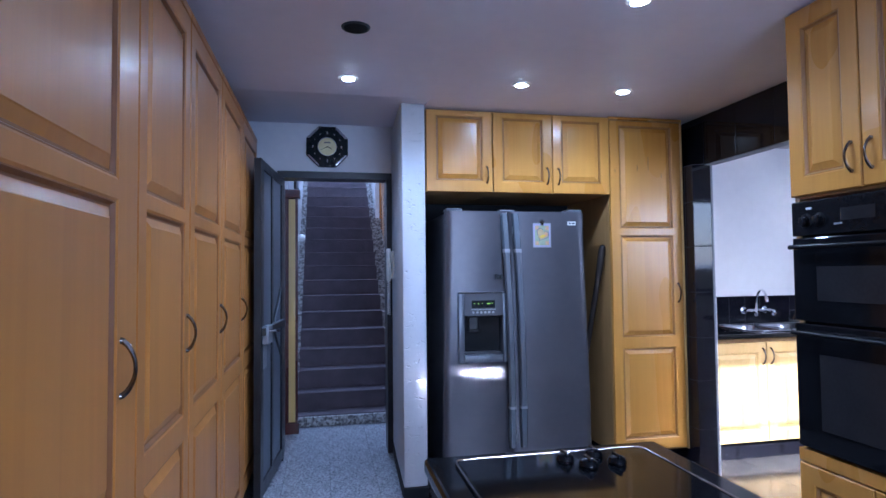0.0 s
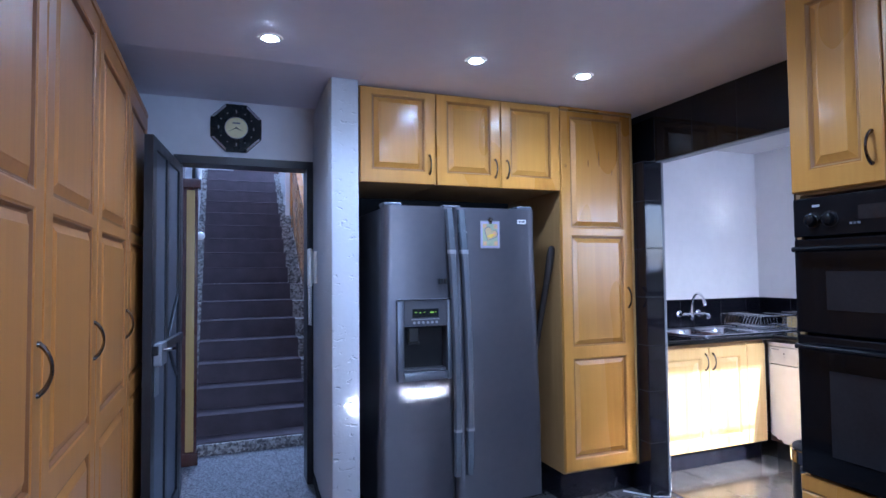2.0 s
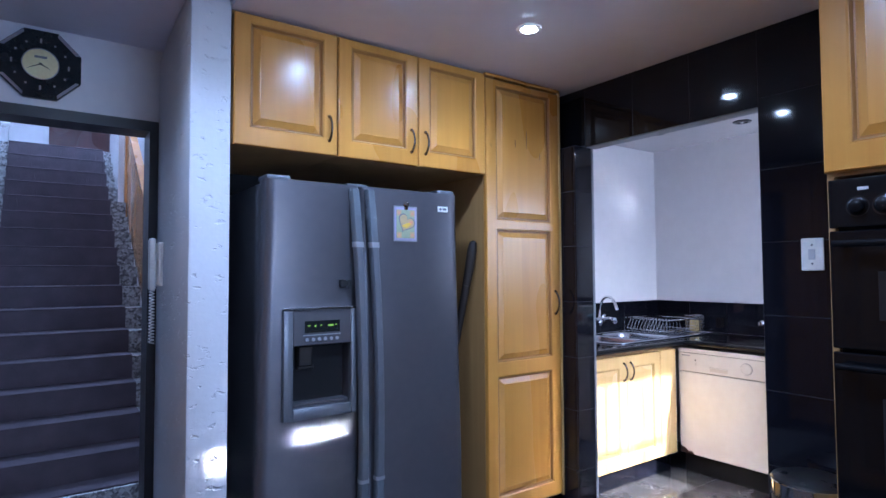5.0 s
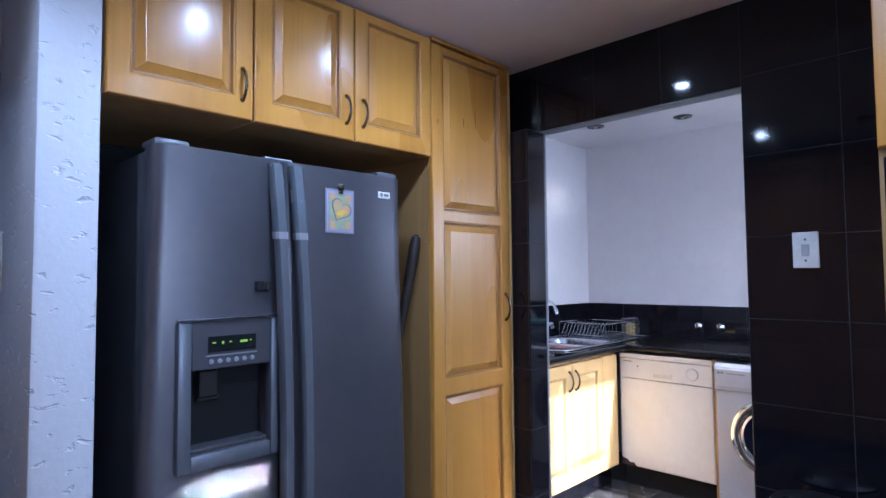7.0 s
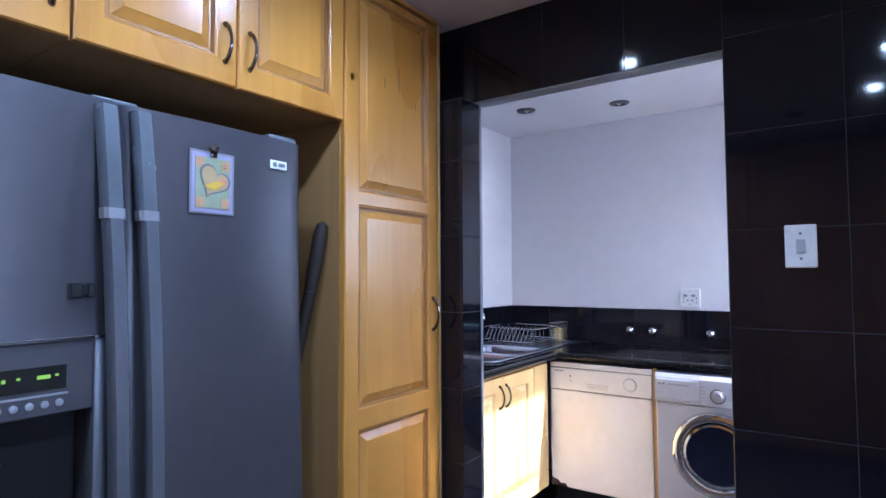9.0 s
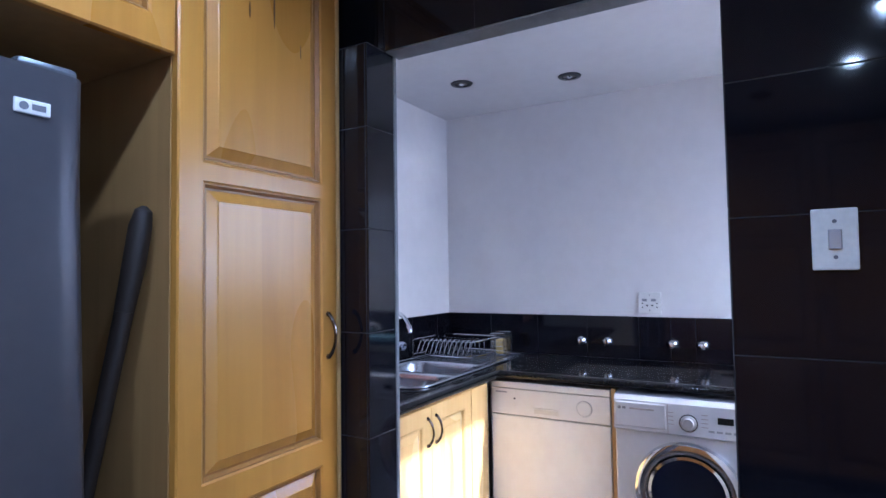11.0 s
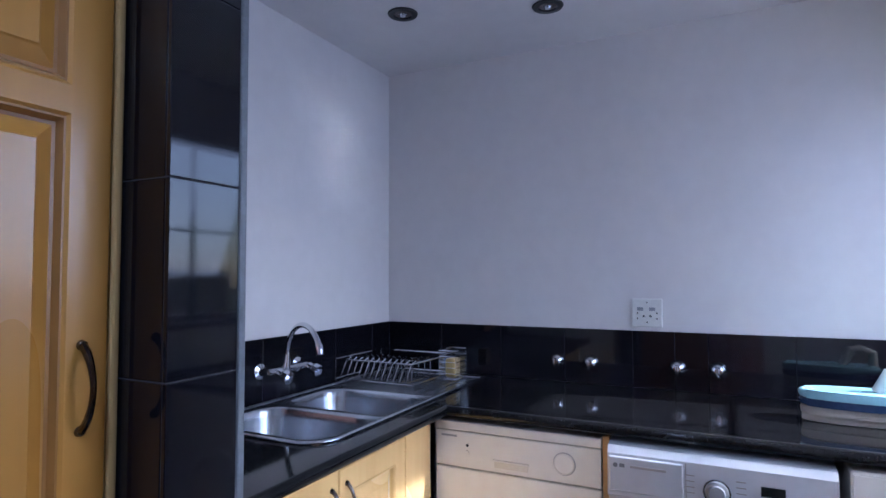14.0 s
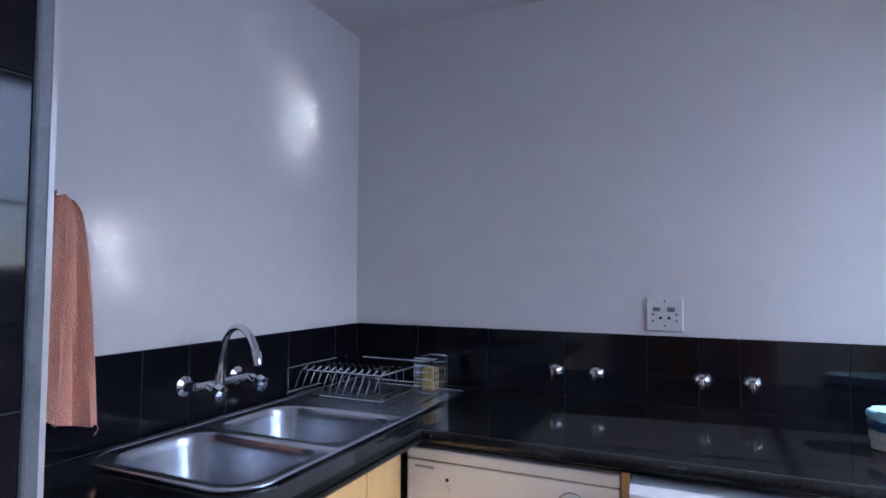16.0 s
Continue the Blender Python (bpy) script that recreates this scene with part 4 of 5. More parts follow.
for d, x in ((d1, FS - 0.036), (d2, FS + 0.036)):
    part("handle_cap", bowed_bar(x, 0.020, 1.492, 1.712), HANDLE_TOP, d, "", True)
    part("handle_collar", bowed_bar(x, 0.022, 1.470, 1.492, 2), SILVER, d, "", True)
    part("handle", bowed_bar(x, 0.0175, 0.535, 1.470), FRIDGE_TRIM, d, "long bowed grey door handle", True)
    part("handle_collar", bowed_bar(x, 0.021, 0.520, 0.535, 2), SILVER, d, "", True)
    part("handle_foot", bowed_bar(x, 0.019, 0.28, 0.520), HANDLE_TOP, d, "", True)
    for z in (0.33, 1.66):
        part("handle_mount", box(x - 0.014 + 0.026 * (1.716 - z), x + 0.014 + 0.026 * (1.716 - z), FY - 0.022, FY + 0.006, z - 0.03, z + 0.03, 0.004), FRIDGE_TRIM, d)
for x in (FX0 + 0.035, FX1 - 0.075):
    part("hinge_cover", box(x - 0.03, x + 0.07, 3.25, 3.36, 1.727, 1.748, 0.010), FRIDGE_TRIM, fr, "", True)
part("top_latch", box(FS - 0.05, FS + 0.05, 3.26, 3.32, 1.727, 1.742, 0.006), FRIDGE_TRIM, fr)
# dispenser
yd = FY - 0.0135
bm = box(0.884, 0.922, yd - 0.016, yd + 0.02, 0.805, 1.225, 0.005)
box(1.164, 1.192, yd - 0.016, yd + 0.02, 0.805, 1.225, 0.005, bm=bm)
box(0.922, 1.164, yd - 0.014, yd + 0.02, 0.805, 0.849, 0.004, bm=bm)
disp = part("dispenser_frame", bm, FRIDGE_TRIM, d1, "grey framed dispenser", True)
fascia = part("control_fascia", box(0.922, 1.164, yd - 0.012, yd + 0.02, 1.086, 1.225, 0.003), FASCIA, d1)
part("cavity", box(0.926, 1.162, 3.285, 3.302, 0.852, 1.083), MATT_BLACK, d1)
part("spout", box(0.958, 1.016, 3.245, 3.285, 1.00, 1.08, 0.006), BLACK_PLASTIC, d1)
part("drip_tray", box(0.928, 1.160, 3.225, 3.284, 0.851, 0.864, 0.003), FASCIA, d1)
part("lever_pad", box(0.961, 1.031, 3.270, 3.284, 0.985, 0.999, 0.003), BLACK_PLASTIC, d1)
part("top_edge", box(0.884, 1.192, yd - 0.018, yd + 0.01, 1.2255, 1.233, 0.002), CHROME, d1)
part("display", box(0.968, 1.114, yd - 0.014, yd - 0.0118, 1.135, 1.180), DISPLAY_DARK, d1)
for i, (x, w) in enumerate(((0.980, 0.010), (1.008, 0.006), (1.031, 0.006), (1.064, 0.022), (1.094, 0.006))):
    part("indicator", box(x, x + w, yd - 0.0152, yd - 0.0141, 1.160 - 0.003 * (i % 2), 1.164), DISPLAY_GREEN, d1)
part("rule", box(0.962, 1.118, yd - 0.0135, yd - 0.0118, 1.123, 1.127), SILVER, d1)
for i in range(6):
    part("button", lathe([(0.0075, 0), (0.007, 0.003), (0, 0.004)], (0.978 + i * 0.025, yd - 0.0118, 1.108), (0, -1, 0), 12), SILVER, d1, "", True)
bm = box(1.119, 1.143, FY - 0.026, FY - 0.005, 1.307, 1.339, 0.004)
box(1.142, 1.153, FY - 0.020, FY - 0.006, 1.313, 1.333, 0.002, bm=bm)
box(1.152, 1.167, FY - 0.024, FY - 0.005, 1.307, 1.338, 0.004, bm=bm)
part("child_lock", bm, BLACK_PLASTIC, d1, "black plastic latch")
part("badge", box(1.606, 1.661, FY - 0.012, FY - 0.002, 1.643, 1.667, 0.002), WHITE_PLASTIC, d2)
part("badge_dot", cyl((1.620, FY - 0.0115, 1.655), (1.620, FY - 0.0132, 1.655), 0.007, n=16), GREY_PRINT, d2)
part("badge_bar", box(1.632, 1.653, FY - 0.0132, FY - 0.0118, 1.650, 1.660), GREY_PRINT, d2)

card = thing("picture_card", (1.431, FY - 0.012, 1.491), "small laminated childlike picture of a heart under a magnet", "picture")
yc = FY - 0.013
part("sleeve", box(1.371, 1.491, yc - 0.0015, yc + 0.0005, 1.502, 1.656), SILVER, card)
part("border", box(1.375, 1.485, yc - 0.003, yc - 0.0016, 1.506, 1.650), PICTURE_LILAC, card)
part("ground", box(1.384, 1.476, yc - 0.0045, yc - 0.0031, 1.516, 1.640), PICTURE_GREEN, card)
heart = []
for i in range(28):
    a = 2 * math.pi * i / 28
    heart.append((0.0024 * 16 * math.sin(a) ** 3, 0.0024 * (13 * math.cos(a) - 5 * math.cos(2 * a) - 2 * math.cos(3 * a) - math.cos(4 * a))))
hm = facing(1.432, yc - 0.0045, 1.583, "y-") @ Matrix.Rotation(radians(-26), 4, "Z")
part("heart_outline", prism([(x * 1.15, y * 1.15) for x, y in heart], 0.0, 0.0010, m=hm), GREY_PRINT, card)
part("heart", prism(heart, 0.0011, 0.0020, m=hm), PICTURE_PEACH, card)
part("heart_lobe", prism([(0.006, -0.018), (0.024, -0.002), (0.031, 0.012), (0.026, 0.022), (0.014, 0.018), (0.008, 0.0)], 0.0021, 0.0026, m=hm), PICTURE_PINK, card)
part("leaf", prism([(-0.018, -0.025), (0.012, -0.020), (0.026, 0.010), (0.004, 0.002)], 0.0027, 0.0034, m=hm), PICTURE_YELLOW, card)
for x, z in ((1.390, 1.632), (1.468, 1.630), (1.391, 1.524), (1.468, 1.525)):
    part("corner_square", prism([(-0.012, -0.013), (0.012, -0.013), (0.012, 0.013), (-0.012, 0.013)], 0.0, 0.0006, m=facing(x + (0.006 if x < 1.43 else -0.004), yc - 0.0046, z + (0.005 if z < 1.58 else -0.006), "y-")), PICTURE_PEACH, card)
    part("flower", prism([(0.009 * (1 if i % 2 else 0.45) * math.cos(i * math.pi / 5), 0.009 * (1 if i % 2 else 0.45) * math.sin(i * math.pi / 5)) for i in range(10)], 0.0007, 0.0014, m=facing(x + (0.006 if x < 1.43 else -0.004), yc - 0.0046, z + (0.005 if z < 1.58 else -0.006), "y-")), PICTURE_PINK, card)
mag = thing("magnet", (1.431, FY - 0.02, 1.652), "small dark round fridge magnet clip", "magnet")
part("knob", lathe([(0.012, 0), (0.014, 0.006), (0.009, 0.012), (0, 0.014)], (1.431, yc - 0.003, 1.662), (0, -1, 0), 16), DARK_CHROME, mag, "", True)
part("clip", box(1.422, 1.440, yc - 0.010, yc - 0.003, 1.640, 1.656, 0.003), DARK_CHROME, mag, "", True)

stick = thing("walking_stick", (1.765, 3.58, 0), "dark wooden stick leaning between fridge and cupboard", "stick")
part("shaft", tube([(1.765, 3.58, 0.012), (1.80, 3.515, 0.5), (1.85, 3.425, 1.0), (1.880, 3.372, 1.30)], [0.014, 0.016, 0.018, 0.020], 12), DARK_WOOD, stick, "", True)
part("grip", tube([(1.880, 3.372, 1.301), (1.890, 3.355, 1.40), (1.897, 3.345, 1.48), (1.901, 3.340, 1.515), (1.902, 3.339, 1.525)], [0.0205, 0.024, 0.024, 0.018, 0.006], 12), DARK_WOOD, stick, "thicker rounded grip", True)
part("ferrule", cyl((1.764, 3.582, 0.0), (1.766, 3.579, 0.03), 0.016, n=12), BLACK_PLASTIC, stick)

# ---- doorway, gate and hall things ----
fr_m = box(-0.245, -0.20, 4.19, 4.36, 0, 2.115)
box(0.56, 0.60, 4.19, 4.36, 0, 2.115, bm=fr_m)
box(-0.20, 0.56, 4.19, 4.36, 2.065, 2.115, bm=fr_m)
structure("door_frame", fr_m, GATE_STEEL, "black painted steel door frame", "door frame")

gate = thing("security_gate", (0, 0, 0), "open black steel security door with grey sheet panels", "security door")
L = 0.78
bm = box(0, L, -0.02, 0.02, 0.02, 0.10)
box(0, L, -0.02, 0.02, 2.00, 2.055, bm=bm)
box(0, 0.045, -0.02, 0.02, 0.10, 2.00, bm=bm)
box(L - 0.085, L, -0.02, 0.02, 0.10, 2.00, bm=bm)
box(0.36, 0.41, -0.018, 0.018, 0.10, 2.00, bm=bm)
part("frame", bm, GATE_STEEL, gate)
for u0, u1 in ((0.045, 0.36), (0.41, L - 0.085)):
    part("sheet", box(u0 + 0.002, u1 - 0.002, 0.002, 0.008, 0.102, 1.998), GATE_PANEL, gate, "grey sheet panel")
part("bar", tube([(0.06, 0.012, 1.25), (0.36, 0.016, 1.02)], 0.009, 8), GATE_STEEL, gate)
part("bar", tube([(0.06, 0.012, 0.78), (0.36, 0.016, 1.00)], 0.009, 8), GATE_STEEL, gate)
part("latch_bar", box(0.05, L - 0.01, 0.021, 0.046, 0.985, 1.030, 0.004), GATE_STEEL, gate)
lk = part("lock_box", box(L - 0.16, L - 0.03, 0.021, 0.06, 0.93, 1.04, 0.006), SILVER, gate, "worn silver lock box")
part("lever", tube([(L - 0.05, 0.065, 1.01), (L - 0.05, 0.095, 1.01), (L - 0.17, 0.095, 1.0)], 0.009, 8), CHROME, lk, "", True)
part("plate", box(L - 0.15, L - 0.06, 0.021, 0.026, 0.78, 0.93, 0.002), SILVER, gate)
gate.matrix_basis = Matrix.Translation((-0.222, 4.19, 0)) @ Matrix.Rotation(radians(-95.5), 4, "Z")

# ---- lamps in the ceiling ----
def downlight(x, y, z, lit):
    label = "small round recessed ceiling lamp, switched on" if lit else "small round recessed ceiling lamp with a chrome reflector, off"
    d = thing("downlight", (x, y, z), label, "ceiling lamp", "lit kitchen downlights" if lit else "unlit scullery downlights")
    part("ring", lathe([(0.034, 0.0), (0.036, 0.006), (0.050 if lit else 0.056, 0.005), (0.052 if lit else 0.059, 0.0)], (x, y, z), (0, 0, -1), 28), WHITE_PLASTIC if lit else BLACK_PLASTIC, d, "", True)
    part("reflector", lathe([(0.034, 0.0005), (0.034, 0.003), (0.016, 0.0045), (0.016, 0.001)], (x, y, z), (0, 0, -1), 28), WHITE_PLASTIC if lit else DARK_CHROME, d, "", True)
    part("bulb", lathe([(0.030 if lit else 0.014, 0.003), (0.022 if lit else 0.010, 0.010), (0, 0.013)], (x, y, z), (0, 0, -1), 20), LED if lit else CHROME, d, "", True)
    return d


for lx, ly in DOWNLIGHTS:
    downlight(lx, ly, CEIL, True)
for lx, ly in ((3.78, 3.55), (3.97, 3.03), (3.24, 3.52)):
    downlight(lx, ly, CEIL, False)
sp = thing("ceiling_speaker", (0.225, 2.19, CEIL), "round black ceiling speaker grille", "speaker")
part("grille", lathe([(0.0, 0.004), (0.045, 0.005), (0.050, 0.004)], (0.225, 2.19, CEIL), (0, 0, -1), 28), MATT_BLACK, sp, "", True)
part("rim", lathe([(0.050, 0.0), (0.050, 0.006), (0.058, 0.004), (0.060, 0.0)], (0.225, 2.19, CEIL), (0, 0, -1), 28), BLACK_PLASTIC, sp, "", True)

# ---- bin, switch and cable ----
bn = thing("pedal_bin", (2.395, 2.03, 0), "round black and chrome pedal bin against the tiled wall", "bin")
part("drum", lathe([(0.0, 0.01), (0.118, 0.01), (0.124, 0.02), (0.124, 0.565), (0, 0.565)], (2.395, 2.03, 0), n=40), BLACK_PLASTIC, bn, "", True)
part("chrome_band", lathe([(0.1245, 0.56), (0.129, 0.562), (0.129, 0.612), (0.124, 0.616), (0.124, 0.56)], (2.395, 2.03, 0), n=40), CHROME, bn, "", True)
part("lid", lathe([(0.126, 0.614), (0.122, 0.622), (0.09, 0.633), (0, 0.638), (0, 0.614)], (2.395, 2.03, 0), n=40), BLACK_PLASTIC, bn, "", True)
part("base_ring", lathe([(0.128, 0.0), (0.130, 0.018), (0.125, 0.022), (0.1, 0.0)], (2.395, 2.03, 0), n=40), CHROME, bn, "", True)
part("pedal", box(2.25, 2.29, 2.00, 2.06, 0.006, 0.018, 0.004), CHROME, bn)
part("side_clip", box(2.262, 2.272, 2.02, 2.05, 0.46, 0.56, 0.003), CHROME, bn)

sw = thing("light_switch", (2.547, 2.06, 1.43), "white plastic light switch plate on black tiles", "light switch")
part("plate", box(2.539, 2.5465, 2.021, 2.100, 1.366, 1.490, 0.003), WHITE_PLASTIC, sw)
part("rocker", box(2.533, 2.539, 2.049, 2.072, 1.408, 1.448, 0.002), WM_SILVER, sw, "grey worn rocker")
for z in (1.392, 1.464):
    part("screw", cyl((2.5395, 2.0605, z), (2.537, 2.0605, z), 0.004, n=10), GREY_PRINT, sw)

solo("white_cable", tube([(2.36, 3.30, 0.008), (2.42, 3.23, 0.006), (2.49, 3.15, 0.006), (2.56, 3.12, 0.006), (2.60, 3.16, 0.006), (2.615, 3.19, 0.05)], 0.004, 8), WHITE_PLASTIC, "thin white cable lying on the floor at the doorway", "cable", smooth=True)

# ---- scullery ----
CZ = 0.90
CX = 3.737
top = thing("scullery_worktop", (3.6, 3.2, CZ - 0.036), "polished black granite corner worktop with a rounded edge", "worktop")
for x0, x1, y0, y1 in ((2.64, 3.15, 3.35, 3.960), (3.83, 4.350, 3.35, 3.960), (3.15, 3.83, 3.35, 3.445), (3.15, 3.83, 3.90, 3.960), (CX, 4.350, 1.505, 3.35)):
    part("slab", box(x0, x1, y0, y1, CZ - 0.036, CZ), BLACK_STONE, top)
part("nosing", cyl((2.64, 3.35, CZ - 0.018), (CX, 3.35, CZ - 0.018), 0.018, n=16), BLACK_STONE, top, "", True)
part("nosing", cyl((CX, 1.505, CZ - 0.018), (CX, 3.35, CZ - 0.018), 0.018, n=16), BLACK_STONE, top, "", True)

sc = thing("sink_cupboard", (3.15, 3.7, 0), "varnished wood double sink cupboard lit by sun", "cupboard")
part("body", box(2.64, 3.725, 3.425, 3.955, 0.13, 0.735), WOOD_SIDE, sc)
part("top_rail", box(2.64, 3.725, 3.425, 3.447, 0.735, CZ - 0.038), WOOD_SIDE, sc)
part("plinth", box(2.64, 3.725, 3.46, 3.95, 0.0, 0.13), BLACK_TILE, sc)
# stile and doors use the wood whose colour already holds the sunshine
part("end_stile", box(3.547, 3.722, 3.402, 3.425, 0.132, 0.835, 0.003), WOOD_LIT, sc)
panel_door(sc, facing(2.705, 3.424, 0.132, "y-"), 0.482, 0.70, ((0.07, 0.63),), stile=0.06, handle=(0.45, 0.60, 0.11), material=WOOD_LIT)
panel_door(sc, facing(3.190, 3.424, 0.132, "y-"), 0.354, 0.70, ((0.07, 0.63),), stile=0.06, handle=(0.032, 0.60, 0.11), material=WOOD_LIT)

sink = thing("double_sink", (3.7, 3.69, CZ), "stainless steel double bowl sink with a drainer", "sink")


def rounded(x0, x1, y0, y1, r, n=5):
    pts = []
    for cx, cy, a0 in ((x1 - r, y1 - r, 0), (x0 + r, y1 - r, 90), (x0 + r, y0 + r, 180), (x1 - r, y0 + r, 270)):
        for i in range(n + 1):
            a = radians(a0 + 90 * i / n)
            pts.append((cx + r * math.cos(a), cy + r * math.sin(a)))
    return pts


def bowl(b, x0, x1, y0, y1, cell, z, radii):
    """A pressed bowl, and the deck from its rim out to the cell's rectangle."""
    n = 5
    rings = []
    for d, dz, r in ((0, 0, 0.080), (0.003, -0.002, 0.078), (0.007, -0.008, 0.074), (0.012, -0.03, 0.070), (0.026, -0.125, 0.065), (0.034, -0.142, 0.060), (0.055, -0.15, 0.05)):
        rings.append([b.verts.new((x, y, z + dz)) for x, y in rounded(x0 + d, x1 - d, y0 + d, y1 - d, r, n)])
    for p, q in zip(rings, rings[1:]):
        for i in range(len(p)):
            j = (i + 1) % len(p)
            b.faces.new((p[i], p[j], q[j], q[i]))
    b.faces.new(rings[-1])
    cx0, cx1, cy0, cy1 = cell
    rim = []
    for cx, cy, sx, sy, a0, r in ((cx1, cy1, -1, -1, 0, radii[1]), (cx0, cy1, 1, -1, 90, radii[0]), (cx0, cy0, 1, 1, 180, radii[0]), (cx1, cy0, -1, 1, 270, radii[1])):
        for i in range(n + 1):
            a = radians(a0 + 90 * i / n)
            rim.append(b.verts.new((cx + r * (sx + math.cos(a)), cy + r * (sy + math.sin(a)), z)))
    top = rings[0]
    for i in range(len(top)):
        j = (i + 1) % len(top)
        b.faces.new((rim[i], rim[j], top[j], top[i]))


b = bmesh.new()
SZ = CZ + 0.006
bowl(b, 3.163, 3.452, 3.456, 3.888, (3.135, 3.469, 3.428, 3.925), SZ, (0.10, 0.0005))
bowl(b, 3.486, 3.800, 3.456, 3.888, (3.469, 3.820, 3.428, 3.925), SZ, (0.0005, 0.0005))
b.faces.new([b.verts.new((x, y, SZ)) for x, y in ((3.820, 3.428), (4.255, 3.428), (4.255, 3.925), (3.820, 3.925))])
bmesh.ops.remove_doubles(b, verts=b.verts, dist=0.0012)
part("basin", b, INOX, sink, "", True)
edge = [(3.235, 3.428), (4.255, 3.428), (4.255, 3.925), (3.235, 3.925)]
for i in range(1, 17):
    a = radians(90 + 90 * i / 8) if i <= 8 else radians(180 + 90 * (i - 8) / 8)
    edge.append((3.235 + 0.10 * math.cos(a), (3.825 if i <= 8 else 3.528) + 0.10 * math.sin(a)))
part("rolled_rim", tube([(x, y, SZ - 0.002) for x, y in edge], 0.006, 10), INOX, sink, "raised rounded rim", True)
for x in (3.308, 3.643):
    part("drain", lathe([(0.034, 0), (0.034, 0.003), (0.026, 0.002), (0, 0.001)], (x, 3.69, SZ - 0.1495), n=24), CHROME, sink, "", True)
for i in range(8):
    part("drainer_rib", box(3.86, 4.22, 3.48 + i * 0.05, 3.492 + i * 0.05, SZ, SZ + 0.003, 0.001), INOX, sink)

tap = thing("mixer_tap", (3.47, 3.93, 1.015), "chrome wall mixer tap with a swan neck spout", "tap")
part("body", cyl((3.458, 3.915, 1.015), (3.662, 3.915, 1.015), 0.012, n=16), CHROME, tap, "", True)
for x in (3.462, 3.660):
    part("rose", lathe([(0.030, 0), (0.028, 0.010), (0.014, 0.016), (0.013, 0.055), (0, 0.055)], (x, 3.964, 1.015), (0, -1, 0), 24), CHROME, tap, "", True)
for x in (3.503, 3.668):
    part("valve", lathe([(0.016, 0), (0.016, 0.02), (0.024, 0.030), (0.024, 0.052), (0.012, 0.058), (0, 0.058)], (x, 3.905, 1.010), (0, -1, -0.35), 8), CHROME, tap, "faceted chrome valve head", False)
arc = [(3.540, 3.900, 1.02), (3.540, 3.900, 1.05)]
for i in range(15):
    a = radians(150) * i / 14
    u = 0.135 * (1 - math.cos(a))
    arc.append((3.540 - 0.42 * u, 3.900 - 0.91 * u, 1.065 + 0.122 * math.sin(a)))
part("spout", tube(arc, [0.012] * 3 + [0.0095] * 14, 14), CHROME, tap, "", True)
tx, ty, tz = arc[-1]
part("nozzle", cyl((tx, ty, tz + 0.004), (tx - 0.005, ty - 0.010, tz - 0.030), 0.0125, n=16, bevel=0.002), CHROME, tap, "", True)
part("collar", cyl((3.540, 3.908, 1.01), (3.540, 3.900, 1.058), 0.018, 0.013, n=16), CHROME, tap, "", True)

rk = thing("dish_rack", (4.09, 3.75, CZ), "empty chrome wire dish rack on the drainer", "dish rack")
RX0, RX1, RY0, RY1, RB, RT = 3.890, 4.250, 3.572, 3.945, 0.922, 1.004
for z, r in ((RT, 0.0032), (RB, 0.0028)):
    part("rim" if z == RT else "base_wire", tube([(RX0, RY0, z), (RX1, RY0, z), (RX1, RY1, z), (RX0, RY1, z), (RX0, RY0, z)], r, 6), CHROME, rk, "", True)
for x in (RX0, RX1):
    for y in (RY0, RY1):
        part("corner_post", tube([(x, y, CZ + 0.010), (x, y, RT)], 0.0030, 6), CHROME, rk)
for i in range(12):
    y = RY0 + 0.045 + i * 0.029
    part("plate_loop", tube([(RX0 + 0.02, y, RB), (RX0 + 0.04, y - 0.016, RT - 0.012), (RX0 + 0.07, y - 0.022, RT + 0.004), (RX0 + 0.18, y - 0.022, RT + 0.004), (RX0 + 0.21, y - 0.016, RT - 0.012), (RX0 + 0.24, y, RB)], 0.0019, 5), CHROME, rk)
    part("bottom_wire", tube([(RX0, y, RB), (RX1, y, RB)], 0.0018, 5), CHROME, rk)
cb = part("cutlery_basket", tube([(4.11, 3.485, 1.035), (4.225, 3.485, 1.035), (4.225, 3.563, 1.035), (4.11, 3.563, 1.035), (4.11, 3.485, 1.035)], 0.0028, 6), CHROME, rk, "wire cutlery basket", True)
for i in range(10):
    x = 4.11 + 0.115 * i / 9
    part("basket_wire", tube([(x, 3.563, 1.035), (x, 3.563, 0.915), (x, 3.485, 0.915), (x, 3.485, 1.035)], 0.0014, 4), CHROME, cb)
for i in range(1, 5):
    z = 0.915 + 0.024 * i
    part("basket_ring", tube([(4.11, 3.485, z), (4.225, 3.485, z), (4.225, 3.563, z), (4.11, 3.563, z), (4.11, 3.485, z)], 0.0014, 4), CHROME, cb)
sg = solo("sponge", box(4.135, 4.195, 3.50, 3.55, 0.918, 1.0, 0.012), SPONGE, "worn yellow sponge standing in the cutlery basket", "sponge")

for y in (3.112, 2.968, 2.631, 2.487):
    v = thing("stop_valve", (4.345, y, 0.99), "round chrome appliance stop valve in the tiled splashback", "valve", "chrome stop valves")
    part("bell", lathe([(0.033, 0), (0.032, 0.006), (0.022, 0.022), (0.013, 0.030), (0, 0.030)], (4.3445, y, 0.99), (-1, 0, 0), 28), CHROME, v, "", True)
    part("wing_knob", box(4.290, 4.318, y - 0.007, y + 0.007, 0.966, 1.006, 0.004), CHROME, v, "", True)

